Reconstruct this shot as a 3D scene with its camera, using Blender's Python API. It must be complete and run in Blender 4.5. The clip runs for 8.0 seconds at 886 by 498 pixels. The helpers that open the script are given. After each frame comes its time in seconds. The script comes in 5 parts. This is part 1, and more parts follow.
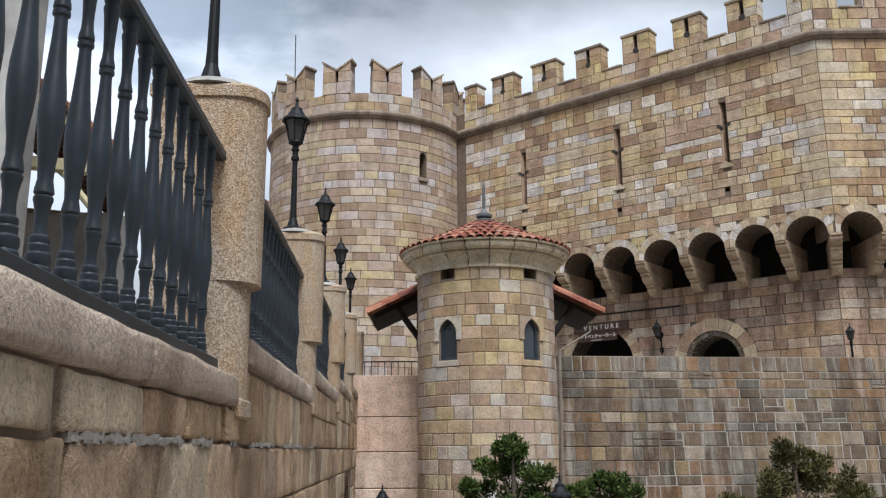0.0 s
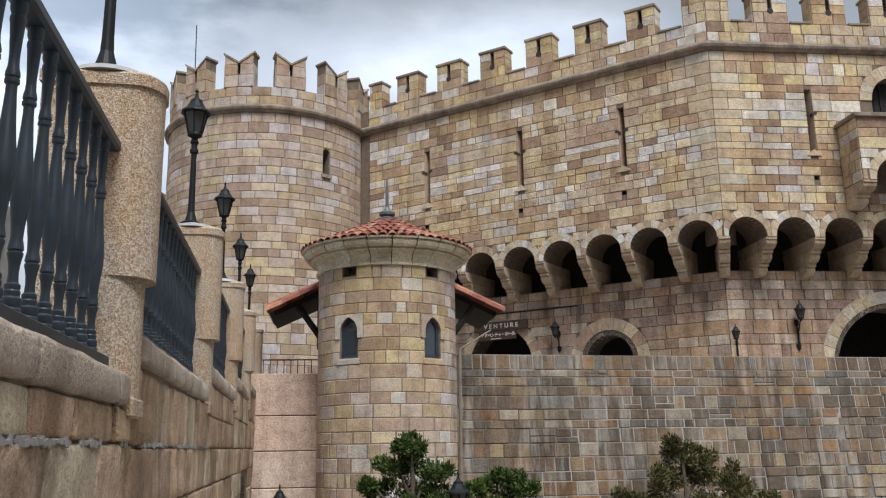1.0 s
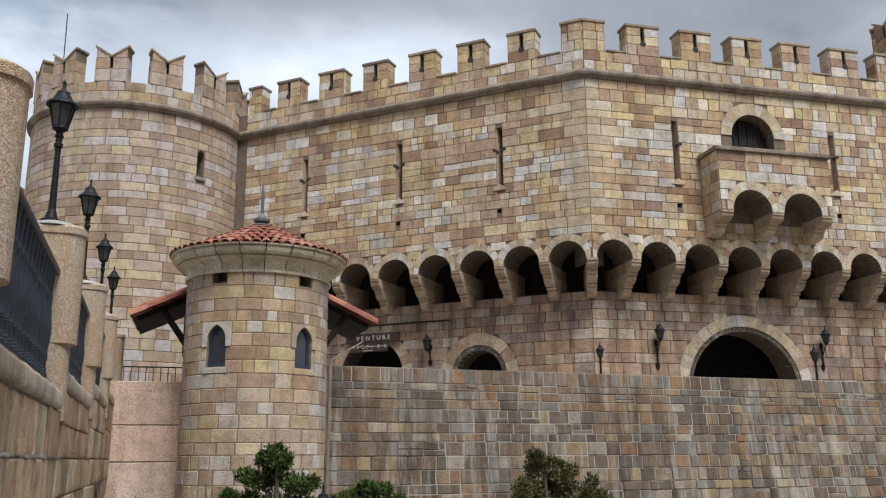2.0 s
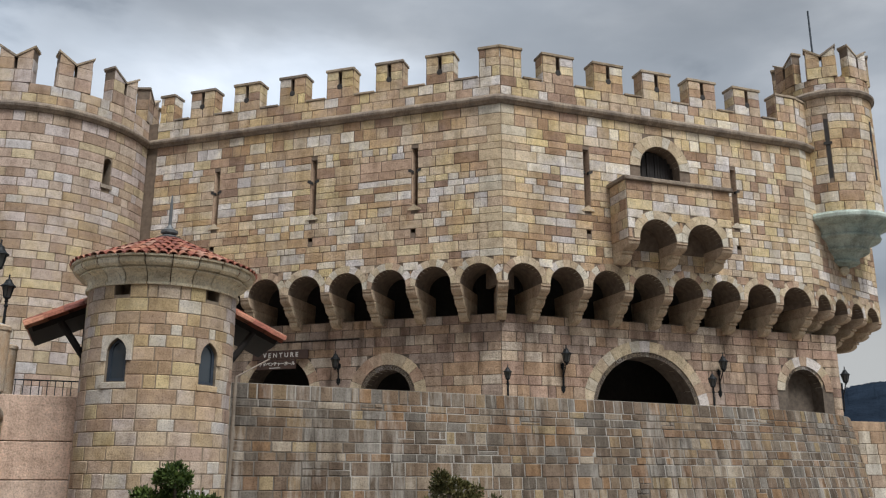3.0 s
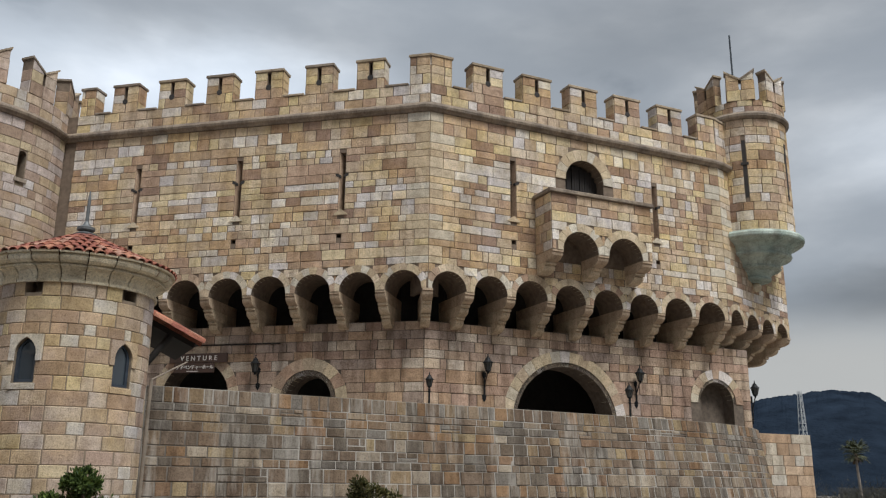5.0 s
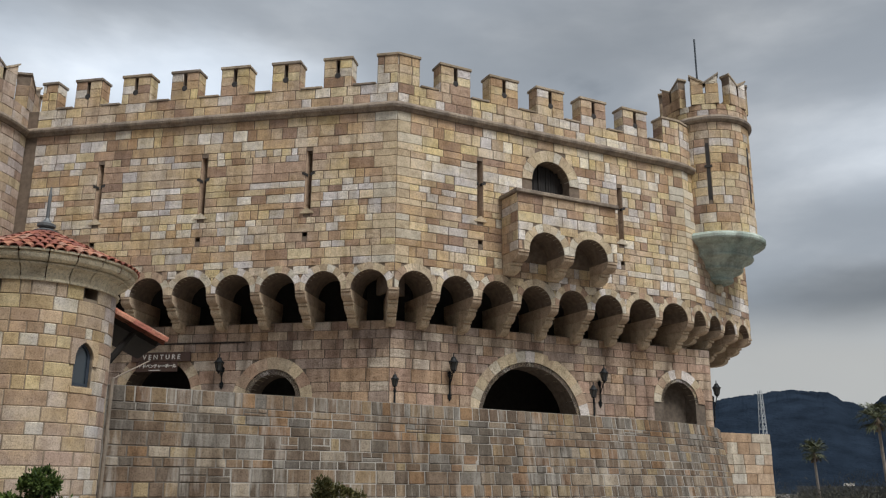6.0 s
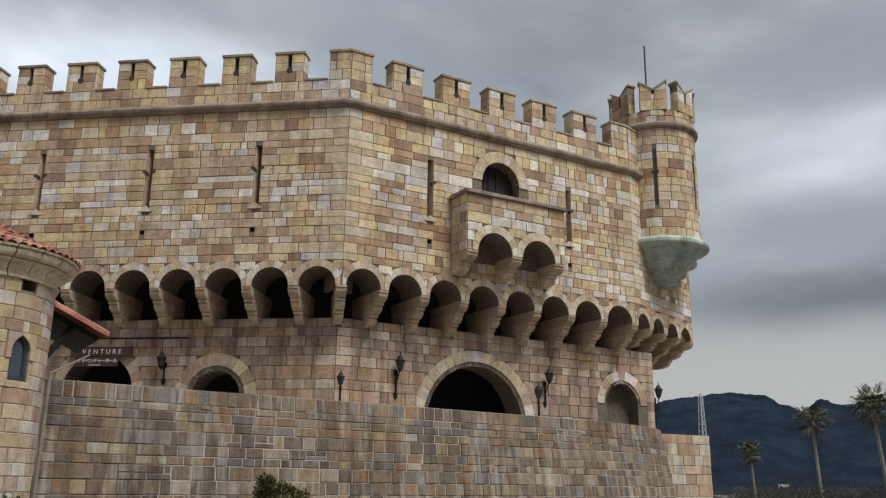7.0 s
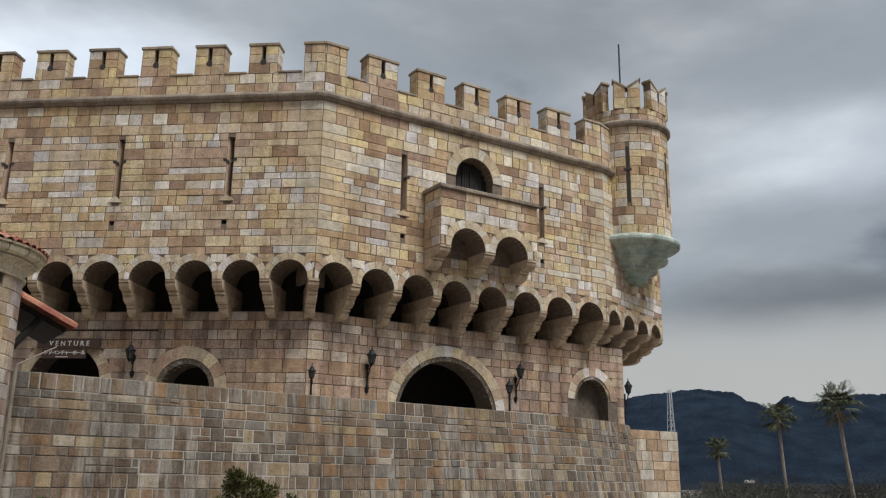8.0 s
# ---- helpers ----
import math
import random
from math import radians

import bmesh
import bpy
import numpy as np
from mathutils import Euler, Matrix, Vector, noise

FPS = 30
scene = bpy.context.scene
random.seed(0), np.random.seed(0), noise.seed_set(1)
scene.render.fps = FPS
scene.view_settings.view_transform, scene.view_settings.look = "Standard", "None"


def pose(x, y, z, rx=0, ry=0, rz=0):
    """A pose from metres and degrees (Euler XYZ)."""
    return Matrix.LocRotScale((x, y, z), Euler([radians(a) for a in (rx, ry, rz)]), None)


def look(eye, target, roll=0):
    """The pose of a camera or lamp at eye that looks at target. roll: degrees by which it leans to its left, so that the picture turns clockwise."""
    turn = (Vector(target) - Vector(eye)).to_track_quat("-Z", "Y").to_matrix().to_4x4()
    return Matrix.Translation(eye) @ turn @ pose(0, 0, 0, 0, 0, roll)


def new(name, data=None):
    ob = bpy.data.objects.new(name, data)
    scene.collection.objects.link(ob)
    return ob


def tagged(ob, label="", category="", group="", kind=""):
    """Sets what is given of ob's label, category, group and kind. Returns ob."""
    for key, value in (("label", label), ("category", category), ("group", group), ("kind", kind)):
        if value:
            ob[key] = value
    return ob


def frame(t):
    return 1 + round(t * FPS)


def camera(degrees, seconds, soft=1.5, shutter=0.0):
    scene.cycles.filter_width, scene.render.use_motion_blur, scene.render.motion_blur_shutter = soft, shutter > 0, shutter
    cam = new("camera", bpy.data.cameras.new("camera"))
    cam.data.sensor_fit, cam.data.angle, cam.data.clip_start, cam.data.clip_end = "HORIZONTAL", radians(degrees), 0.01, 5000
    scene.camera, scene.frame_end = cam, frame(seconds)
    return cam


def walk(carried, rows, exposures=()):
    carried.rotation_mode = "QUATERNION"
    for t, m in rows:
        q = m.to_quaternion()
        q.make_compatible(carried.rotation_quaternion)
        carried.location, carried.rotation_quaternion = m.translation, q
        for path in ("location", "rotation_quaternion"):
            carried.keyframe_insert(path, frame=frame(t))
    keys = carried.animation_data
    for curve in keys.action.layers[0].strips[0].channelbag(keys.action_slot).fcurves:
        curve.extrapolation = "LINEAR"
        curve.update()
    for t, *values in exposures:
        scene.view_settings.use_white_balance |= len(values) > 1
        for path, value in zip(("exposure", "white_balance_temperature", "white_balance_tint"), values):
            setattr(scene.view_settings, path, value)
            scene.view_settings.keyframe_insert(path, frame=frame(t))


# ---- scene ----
cam = camera(53.53, 8.0, soft=1.2)
WALK = [
    (0.0, -0.59, 12.90, 0.31), (0.5, -2.59, 12.85, 0.61), (1.0, -6.98, 12.72, 0.86), (1.5, -11.52, 12.89, 0.63),
    (3.0, -21.39, 14.68, -0.08), (3.5, -23.52, 15.04, -0.35), (4.0, -24.79, 15.15, -0.41), (4.5, -25.79, 15.17, -0.52),
    (6.0, -28.74, 15.15, -0.33), (6.5, -30.80, 15.15, -0.41), (7.0, -32.27, 15.11, -0.64), (7.5, -33.26, 15.09, -0.95),
    (8.0, -34.15, 14.80, -0.85),
]
walk(cam, [(t, pose(0, 0, 0, 90 + pitch, roll, yaw)) for t, yaw, pitch, roll in WALK],
     [(0.0, 0.05, 6050, 10), (1.5, 0.02, 6100, 10), (3.0, -0.08, 6200, 9), (4.5, -0.12, 6250, 8.5), (6.5, -0.18, 6280, 8.5), (8.0, -0.18, 6280, 8.5)])

GROUND = -3.6  # the plaza lies this far below the eye

# ---- world, sun ----
world = bpy.data.worlds.new("overcast_sky")
scene.world = world
world.use_nodes = True
wn, wl = world.node_tree.nodes, world.node_tree.links
wn.clear()
out = wn.new("ShaderNodeOutputWorld")
bg = wn.new("ShaderNodeBackground")
sky = wn.new("ShaderNodeTexSky")
sky.sky_type = "NISHITA"
sky.sun_disc = False
sky.sun_elevation, sky.sun_rotation = radians(59), radians(169)
tc = wn.new("ShaderNodeTexCoord")
mp = wn.new("ShaderNodeMapping")
mp.inputs["Scale"].default_value = (1.0, 1.0, 2.6)
mp.inputs["Location"].default_value = (0.05, 0.35, 0.45)
n1 = wn.new("ShaderNodeTexNoise")
n1.inputs["Scale"].default_value = 2.6
n1.inputs["Detail"].default_value = 7.0
n1.inputs["Roughness"].default_value = 0.5
n1.inputs["Distortion"].default_value = 0.15
ramp = wn.new("ShaderNodeValToRGB")
ramp.color_ramp.interpolation = "EASE"
for e, (p, c) in zip([ramp.color_ramp.elements[0], ramp.color_ramp.elements[1], ramp.color_ramp.elements.new(0.5)],
                     [(0.37, (0.19, 0.215, 0.245, 1)), (0.60, (0.85, 0.865, 0.88, 1)), (0.5, (0.40, 0.425, 0.455, 1))]):
    e.position, e.color = p, c
mixn = wn.new("ShaderNodeMix")
mixn.data_type = "RGBA"
mixn.inputs[0].default_value = 0.9
scl = wn.new("ShaderNodeVectorMath")
scl.operation = "SCALE"
scl.inputs[3].default_value = 0.1
wl.new(tc.outputs["Generated"], mp.inputs["Vector"])
wl.new(mp.outputs[0], n1.inputs["Vector"])
wl.new(n1.outputs["Fac"], ramp.inputs["Fac"])
wl.new(sky.outputs[0], scl.inputs[0])
wl.new(scl.outputs[0], mixn.inputs["A"])
wl.new(ramp.outputs[0], mixn.inputs["B"])
bg.inputs["Strength"].default_value = 1.0
# an overcast vault: brighter overhead, thin bright cloud over the castle, a heavy grey bank towards the bay


def sky_lobe(col, az, el, wide, high, gain):
    """Brighten or darken the cloud softly round one direction."""
    a, e = radians(az), radians(el)
    d = Vector((math.sin(a) * math.cos(e), math.cos(a) * math.cos(e), math.sin(e)))
    sub = wn.new("ShaderNodeVectorMath")
    sub.operation = "SUBTRACT"
    sub.inputs[1].default_value = d
    warp = wn.new("ShaderNodeVectorMath")
    warp.operation = "MULTIPLY_ADD"
    warp.inputs[1].default_value = (0.10, 0.10, 0.05)
    mul = wn.new("ShaderNodeVectorMath")
    mul.operation = "MULTIPLY"
    mul.inputs[1].default_value = (1 / wide, 1 / wide, 1 / high)
    ln = wn.new("ShaderNodeVectorMath")
    ln.operation = "LENGTH"
    rg = wn.new("ShaderNodeMapRange")
    rg.interpolation_type = "SMOOTHERSTEP"
    rg.inputs["To Min"].default_value, rg.inputs["To Max"].default_value = gain, 1.0
    sc_ = wn.new("ShaderNodeVectorMath")
    sc_.operation = "SCALE"
    wl.new(tc.outputs["Generated"], sub.inputs[0])
    wl.new(n2.outputs["Color"], warp.inputs[0])
    wl.new(sub.outputs[0], warp.inputs[2])
    wl.new(warp.outputs[0], mul.inputs[0])
    wl.new(mul.outputs[0], ln.inputs[0])
    wl.new(ln.outputs["Value"], rg.inputs["Value"])
    wl.new(col, sc_.inputs[0])
    wl.new(rg.outputs["Result"], sc_.inputs[3])
    return sc_.outputs[0]


n2 = wn.new("ShaderNodeTexNoise")
n2.inputs["Scale"].default_value, n2.inputs["Detail"].default_value = 7.0, 4.0
wl.new(mp.outputs[0], n2.inputs["Vector"])
sep = wn.new("ShaderNodeSeparateXYZ")
wl.new(tc.outputs["Generated"], sep.inputs[0])
zen = wn.new("ShaderNodeMapRange")
zen.inputs["From Min"].default_value, zen.inputs["From Max"].default_value = 0.45, 1.0
zen.inputs["To Min"].default_value, zen.inputs["To Max"].default_value = 1.0, 1.6
gm = wn.new("ShaderNodeVectorMath")
gm.operation = "SCALE"
wl.new(sep.outputs["Z"], zen.inputs["Value"])
wl.new(mixn.outputs["Result"], gm.inputs[0])
wl.new(zen.outputs["Result"], gm.inputs[3])
cloud = gm.outputs[0]
for lobe in ((13, 25.5, 0.32, 0.10, 2.4), (-20, 24, 0.50, 0.30, 2.8), (45, 31, 0.35, 0.11, 0.75), (42, 21, 0.25, 0.10, 0.85), (58, 12.5, 0.38, 0.05, 0.52), (58, 21, 0.26, 0.09, 1.6)):
    cloud = sky_lobe(cloud, *lobe)
# paler haze low down
hz = wn.new("ShaderNodeMapRange")
hz.interpolation_type = "SMOOTHSTEP"
hz.inputs["From Min"].default_value, hz.inputs["From Max"].default_value = 0.165, 0.235
hz.inputs["To Min"].default_value, hz.inputs["To Max"].default_value = 0.9, 0.0
hw_ = wn.new("ShaderNodeMath")
hw_.operation = "MULTIPLY_ADD"
hw_.inputs[1].default_value = 0.07
wl.new(n1.outputs["Fac"], hw_.inputs[0])
wl.new(sep.outputs["Z"], hw_.inputs[2])
hm = wn.new("ShaderNodeMix")
hm.data_type = "RGBA"
hm.inputs["B"].default_value = (0.555, 0.55, 0.53, 1)
wl.new(hw_.outputs[0], hz.inputs["Value"])
wl.new(hz.outputs["Result"], hm.inputs[0])
wl.new(cloud, hm.inputs["A"])
wl.new(hm.outputs["Result"], bg.inputs["Color"])
wl.new(bg.outputs[0], out.inputs["Surface"])
sun = new("sun", bpy.data.lights.new("sun", "SUN"))
sun.data.energy, sun.data.angle, sun.data.color = 4.1, radians(24), (1.0, 0.99, 0.96)
sun.matrix_basis = look((3.0, -6.0, 27), (0, 10, 0))

# ---- materials ----


def base_mat(name):
    m = bpy.data.materials.new(name)
    m.use_nodes = True
    nt = m.node_tree
    return m, nt.nodes, nt.links, nt.nodes["Principled BSDF"]


def noise_node(nd, lk, vec, scale, detail=4.0, rough=0.55, stretch=None):
    t = nd.new("ShaderNodeTexNoise")
    t.inputs["Scale"].default_value, t.inputs["Detail"].default_value, t.inputs["Roughness"].default_value = scale, detail, rough
    if stretch:
        mpn = nd.new("ShaderNodeMapping")
        mpn.inputs["Scale"].default_value = stretch
        lk.new(vec, mpn.inputs["Vector"])
        vec = mpn.outputs[0]
    lk.new(vec, t.inputs["Vector"])
    return t.outputs["Fac"]


def ramp_node(nd, lk, fac, stops, mode="LINEAR"):
    r = nd.new("ShaderNodeValToRGB")
    r.color_ramp.interpolation = mode
    els = r.color_ramp.elements
    while len(els) < len(stops):
        els.new(0.5)
    for e, (p, c) in zip(els, stops):
        e.position = p
        e.color = (*c, 1) if len(c) == 3 else c
    lk.new(fac, r.inputs["Fac"])
    return r.outputs["Color"]


def mix_node(nd, lk, mode, fac, a, b):
    x = nd.new("ShaderNodeMix")
    x.data_type, x.blend_type = "RGBA", mode
    for key, val in ((0, fac), ("A", a), ("B", b)):
        if hasattr(val, "links"):
            lk.new(val, x.inputs[key])
        else:
            x.inputs[key].default_value = val if key == 0 else (*val, 1)
    return x.outputs["Result"]


def bump_node(nd, lk, bsdf, height, strength, distance):
    b = nd.new("ShaderNodeBump")
    b.inputs["Strength"].default_value, b.inputs["Distance"].default_value = strength, distance
    lk.new(height, b.inputs["Height"])
    lk.new(b.outputs[0], bsdf.inputs["Normal"])


def stone_mat(name, palette, pick="object", grain=26.0, streak=0.5, rough=0.88, bump=0.6, lime=0.0, ochre=0.0, across=1.0):
    """Cut stone: a colour of its own for each block, mottling, grain and rain streaks."""
    m, nd, lk, bs = base_mat(name)
    pos = nd.new("ShaderNodeNewGeometry").outputs["Position"]
    if pick == "object":
        rnd = nd.new("ShaderNodeObjectInfo").outputs["Random"]
    elif pick == "island":
        rnd = nd.new("ShaderNodeNewGeometry").outputs["Random Per Island"]
    else:
        rnd = noise_node(nd, lk, pos, 1.3, 2.0)
    n = len(palette)
    col = ramp_node(nd, lk, rnd, [(i / n, c) for i, c in enumerate(palette)], "CONSTANT" if pick != "noise" else "LINEAR")
    # a second random value shifts the tone a little
    wnz = nd.new("ShaderNodeTexWhiteNoise")
    wnz.noise_dimensions = "1D"
    lk.new(rnd, wnz.inputs["W"])
    tone = ramp_node(nd, lk, wnz.outputs["Value"], [(0.0, (0.88, 0.87, 0.86)), (1.0, (1.12, 1.12, 1.11))])
    col = mix_node(nd, lk, "MULTIPLY", 1.0, col, tone)
    mott = ramp_node(nd, lk, noise_node(nd, lk, pos, 4.5, 6.0, 0.65), [(0.28, (0.66, 0.62, 0.58)), (0.55, (1.0, 1.0, 1.0)), (0.8, (1.14, 1.11, 1.05))])
    col = mix_node(nd, lk, "MULTIPLY", 0.85, col, mott)
    fine = noise_node(nd, lk, pos, grain, 5.0, 0.7)
    col = mix_node(nd, lk, "MULTIPLY", 0.85, col, ramp_node(nd, lk, fine, [(0.33, (0.54, 0.52, 0.50)), (0.48, (0.96, 0.96, 0.96)), (0.67, (1.18, 1.17, 1.15))]))
    st = noise_node(nd, lk, pos, 1.0, 5.0, 0.6, (2.6, 2.6 * across, 0.28))
    col = mix_node(nd, lk, "MULTIPLY", streak, col, ramp_node(nd, lk, st, [(0.36, (0.5, 0.47, 0.45)), (0.56, (1, 1, 1))]))
    if ochre:
        yl = ramp_node(nd, lk, noise_node(nd, lk, pos, 0.75, 6.0, 0.6), [(0.42, (1, 1, 1)), (0.62, (1.04, 0.98, 0.76))])
        col = mix_node(nd, lk, "MULTIPLY", ochre, col, yl)
    if lime:
        lm = noise_node(nd, lk, pos, 1.0, 6.0, 0.65, (3.4, 3.4 * across, 0.5))
        lf = ramp_node(nd, lk, lm, [(0.52, (0, 0, 0)), (0.72, (lime, lime, lime))])
        col = mix_node(nd, lk, "MIX", lf, col, (0.50, 0.46, 0.40))
    lk.new(col, bs.inputs["Base Color"])
    bs.inputs["Roughness"].default_value = rough
    bs.inputs["Specular IOR Level"].default_value = 0.25
    big = noise_node(nd, lk, pos, 7.0, 6.0, 0.7)
    add = nd.new("ShaderNodeMath")
    add.operation = "MULTIPLY_ADD"
    lk.new(big, add.inputs[0])
    add.inputs[1].default_value = 2.0
    lk.new(fine, add.inputs[2])
    bump_node(nd, lk, bs, add.outputs[0], bump, 0.02)
    return m


def plain_mat(name, color, rough=0.7, metal=0.0, var=0.25, scale=6.0, bump=0.2, dist=0.005):
    m, nd, lk, bs = base_mat(name)
    pos = nd.new("ShaderNodeNewGeometry").outputs["Position"]
    nz = noise_node(nd, lk, pos, scale, 6.0, 0.6)
    lo, hi = tuple(c * (1 - var) for c in color), tuple(c * (1 + var) for c in color)
    lk.new(ramp_node(nd, lk, nz, [(0.3, lo), (0.7, hi)]), bs.inputs["Base Color"])
    bs.inputs["Roughness"].default_value, bs.inputs["Metallic"].default_value = rough, metal
    bump_node(nd, lk, bs, noise_node(nd, lk, pos, scale * 6, 4.0), bump, dist)
    return m


TAN = [(0.588, 0.462, 0.327), (0.510, 0.372, 0.267), (0.657, 0.535, 0.386), (0.441, 0.301, 0.213), (0.627, 0.501, 0.337), (0.715, 0.649, 0.604), (0.549, 0.401, 0.272),
       (0.353, 0.239, 0.178), (0.666, 0.549, 0.356), (0.627, 0.573, 0.554), (0.510, 0.358, 0.259), (0.588, 0.449, 0.327), (0.764, 0.707, 0.673), (0.578, 0.449, 0.327), (0.647, 0.535, 0.416)]
TOWER = [(0.555, 0.456, 0.306), (0.555, 0.515, 0.500), (0.391, 0.284, 0.212), (0.487, 0.378, 0.259), (0.520, 0.416, 0.333), (0.462, 0.349, 0.275), (0.554, 0.456, 0.372), (0.505, 0.400, 0.333), (0.445, 0.324, 0.255), (0.554, 0.481, 0.452), (0.520, 0.407, 0.305), (0.488, 0.374, 0.305), (0.538, 0.456, 0.422)]
PINK = [(0.445, 0.323, 0.246), (0.513, 0.381, 0.283), (0.368, 0.254, 0.197), (0.557, 0.439, 0.332), (0.468, 0.323, 0.246), (0.402, 0.311, 0.258), (0.602, 0.508, 0.418), (0.490, 0.335, 0.222)]
CREAM = [(0.62, 0.54, 0.42), (0.58, 0.47, 0.32), (0.64, 0.58, 0.48), (0.60, 0.49, 0.35), (0.55, 0.43, 0.29)]
GREY = [(0.313, 0.239, 0.140), (0.345, 0.289, 0.222), (0.161, 0.121, 0.089), (0.189, 0.135, 0.095), (0.228, 0.159, 0.104), (0.151, 0.115, 0.083), (0.251, 0.186, 0.126), (0.208, 0.168, 0.128), (0.235, 0.150, 0.094), (0.275, 0.218, 0.159),
        (0.169, 0.141, 0.112), (0.258, 0.161, 0.090), (0.193, 0.141, 0.101), (0.174, 0.153, 0.130), (0.267, 0.193, 0.117), (0.139, 0.108, 0.080), (0.220, 0.161, 0.112), (0.208, 0.185, 0.158), (0.181, 0.127, 0.085)]
LEFTW = [(0.590, 0.414, 0.258), (0.485, 0.344, 0.231), (0.756, 0.561, 0.384), (0.611, 0.443, 0.313), (0.756, 0.631, 0.455), (0.675, 0.473, 0.313), (0.756, 0.572, 0.384)]
M_TAN, M_TAN_I = stone_mat("sandstone_block", TAN, bump=1.0, ochre=0.9), stone_mat("sandstone_rubble", TAN, "island", bump=1.0, ochre=0.9)
M_TOWER = stone_mat("yellow_sandstone_block", TOWER, grain=38.0, streak=0.45, bump=0.55, ochre=0.8)
M_PINK = stone_mat("brown_sandstone_block", PINK, streak=0.9, bump=1.0, ochre=0.2)
M_JAMB = stone_mat("splayed_jamb_stone", [(0.46, 0.31, 0.22), (0.52, 0.37, 0.26)], "noise", streak=0.6)
M_VOUSSOIR = stone_mat("arch_stone", CREAM[:2] + TAN[:6] + CREAM[2:], streak=0.4, bump=0.8)
M_CREAM = stone_mat("cream_sandstone_block", CREAM, streak=0.3)
M_GREY, M_GREY_I = stone_mat("grey_stone_block", GREY, streak=0.9, lime=0.6, across=0.12), stone_mat("grey_stone_rubble", GREY, "island", streak=0.9, lime=0.6, across=0.12)
M_LEFT = stone_mat("weathered_sandstone_block", LEFTW, grain=48.0, streak=0.9, bump=1.0, lime=0.25)
M_MORTAR = plain_mat("tan_mortar", (0.17, 0.125, 0.09), 0.95, var=0.3, bump=0.6)
M_MORTAR_LIGHT = plain_mat("light_tan_mortar", (0.22, 0.17, 0.12), 0.95, var=0.3, bump=0.6)
M_MORTAR_PALE = plain_mat("pale_mortar", (0.31, 0.285, 0.255), 0.95, var=0.2, bump=0.6)


def joint_mat():
    """Old dark joints, repointed with pale mortar in places."""
    m, nd, lk, bs = base_mat("repointed_mortar")
    pos = nd.new("ShaderNodeNewGeometry").outputs["Position"]
    lk.new(ramp_node(nd, lk, noise_node(nd, lk, pos, 0.42, 5.0, 0.6), [(0.40, (0.12, 0.10, 0.08)), (0.56, (0.35, 0.32, 0.28))]), bs.inputs["Base Color"])
    bs.inputs["Roughness"].default_value = 0.95
    bump_node(nd, lk, bs, noise_node(nd, lk, pos, 36.0, 4.0), 0.6, 0.005)
    return m


M_JOINT = joint_mat()
M_MORTAR_DARK = plain_mat("dark_mortar", (0.13, 0.10, 0.075), 0.95, var=0.35, bump=0.6)
M_STRING = stone_mat("weathered_moulding_stone", [(0.26, 0.21, 0.17), (0.36, 0.29, 0.22), (0.22, 0.18, 0.15)], "noise", streak=0.7)
M_CAP = stone_mat("capstone", [(0.34, 0.27, 0.19), (0.42, 0.34, 0.25), (0.3, 0.25, 0.2)], "object")
# near-black that stands in for the shade inside openings
M_DARK = plain_mat("interior_shade", (0.035, 0.03, 0.027), 0.9)
M_IRON = plain_mat("blue_black_painted_iron", (0.023, 0.032, 0.042), 0.46, 0.0, 0.3, 9.0, 0.15, 0.002)
M_BLACK = plain_mat("black_painted_iron", (0.008, 0.009, 0.010), 0.55, 0.0, 0.3, 9.0, 0.1, 0.002)
M_BLACK.node_tree.nodes["Principled BSDF"].inputs["Specular IOR Level"].default_value = 0.25
M_LAMPGLASS = plain_mat("frosted_lamp_pane", (0.05, 0.05, 0.046), 0.3, 0, 0.2, 12, 0.05)
M_VERDI = stone_mat("green_weathered_stone", [(0.40, 0.47, 0.42), (0.50, 0.56, 0.50), (0.32, 0.40, 0.36)], "noise", streak=0.6)
M_CORNICE = stone_mat("cornice_stone", [(0.78, 0.70, 0.53), (0.74, 0.65, 0.48), (0.80, 0.74, 0.60)], "object", streak=0.3)
M_TILE = stone_mat("terracotta_tile", [(0.36, 0.135, 0.085), (0.29, 0.10, 0.07), (0.42, 0.19, 0.12), (0.24, 0.09, 0.07), (0.40, 0.22, 0.16), (0.33, 0.12, 0.08)], "object", streak=0.6, rough=0.75)
M_TIMBER = plain_mat("dark_stained_timber", (0.013, 0.009, 0.007), 0.75, 0, 0.4, 5.0, 0.3)
M_WINFRAME = plain_mat("dark_blue_window_frame", (0.03, 0.04, 0.055), 0.5)
M_PLASTER = stone_mat("pink_rendered_block", [(0.80, 0.60, 0.47), (0.76, 0.56, 0.44), (0.82, 0.64, 0.52)], "object", streak=0.5)
M_SIGN = plain_mat("brown_sign_board", (0.06, 0.03, 0.02), 0.6)
M_LETTER = plain_mat("cream_lettering", (0.62, 0.58, 0.52), 0.6, var=0.08)
M_LEAD = plain_mat("grey_metal", (0.12, 0.125, 0.125), 0.5, 0.3)
M_MOUNT = plain_mat("pale_mount_stone", (0.36, 0.345, 0.32), 0.8)
M_PIPE = plain_mat("pale_drain_pipe", (0.21, 0.17, 0.13), 0.6)


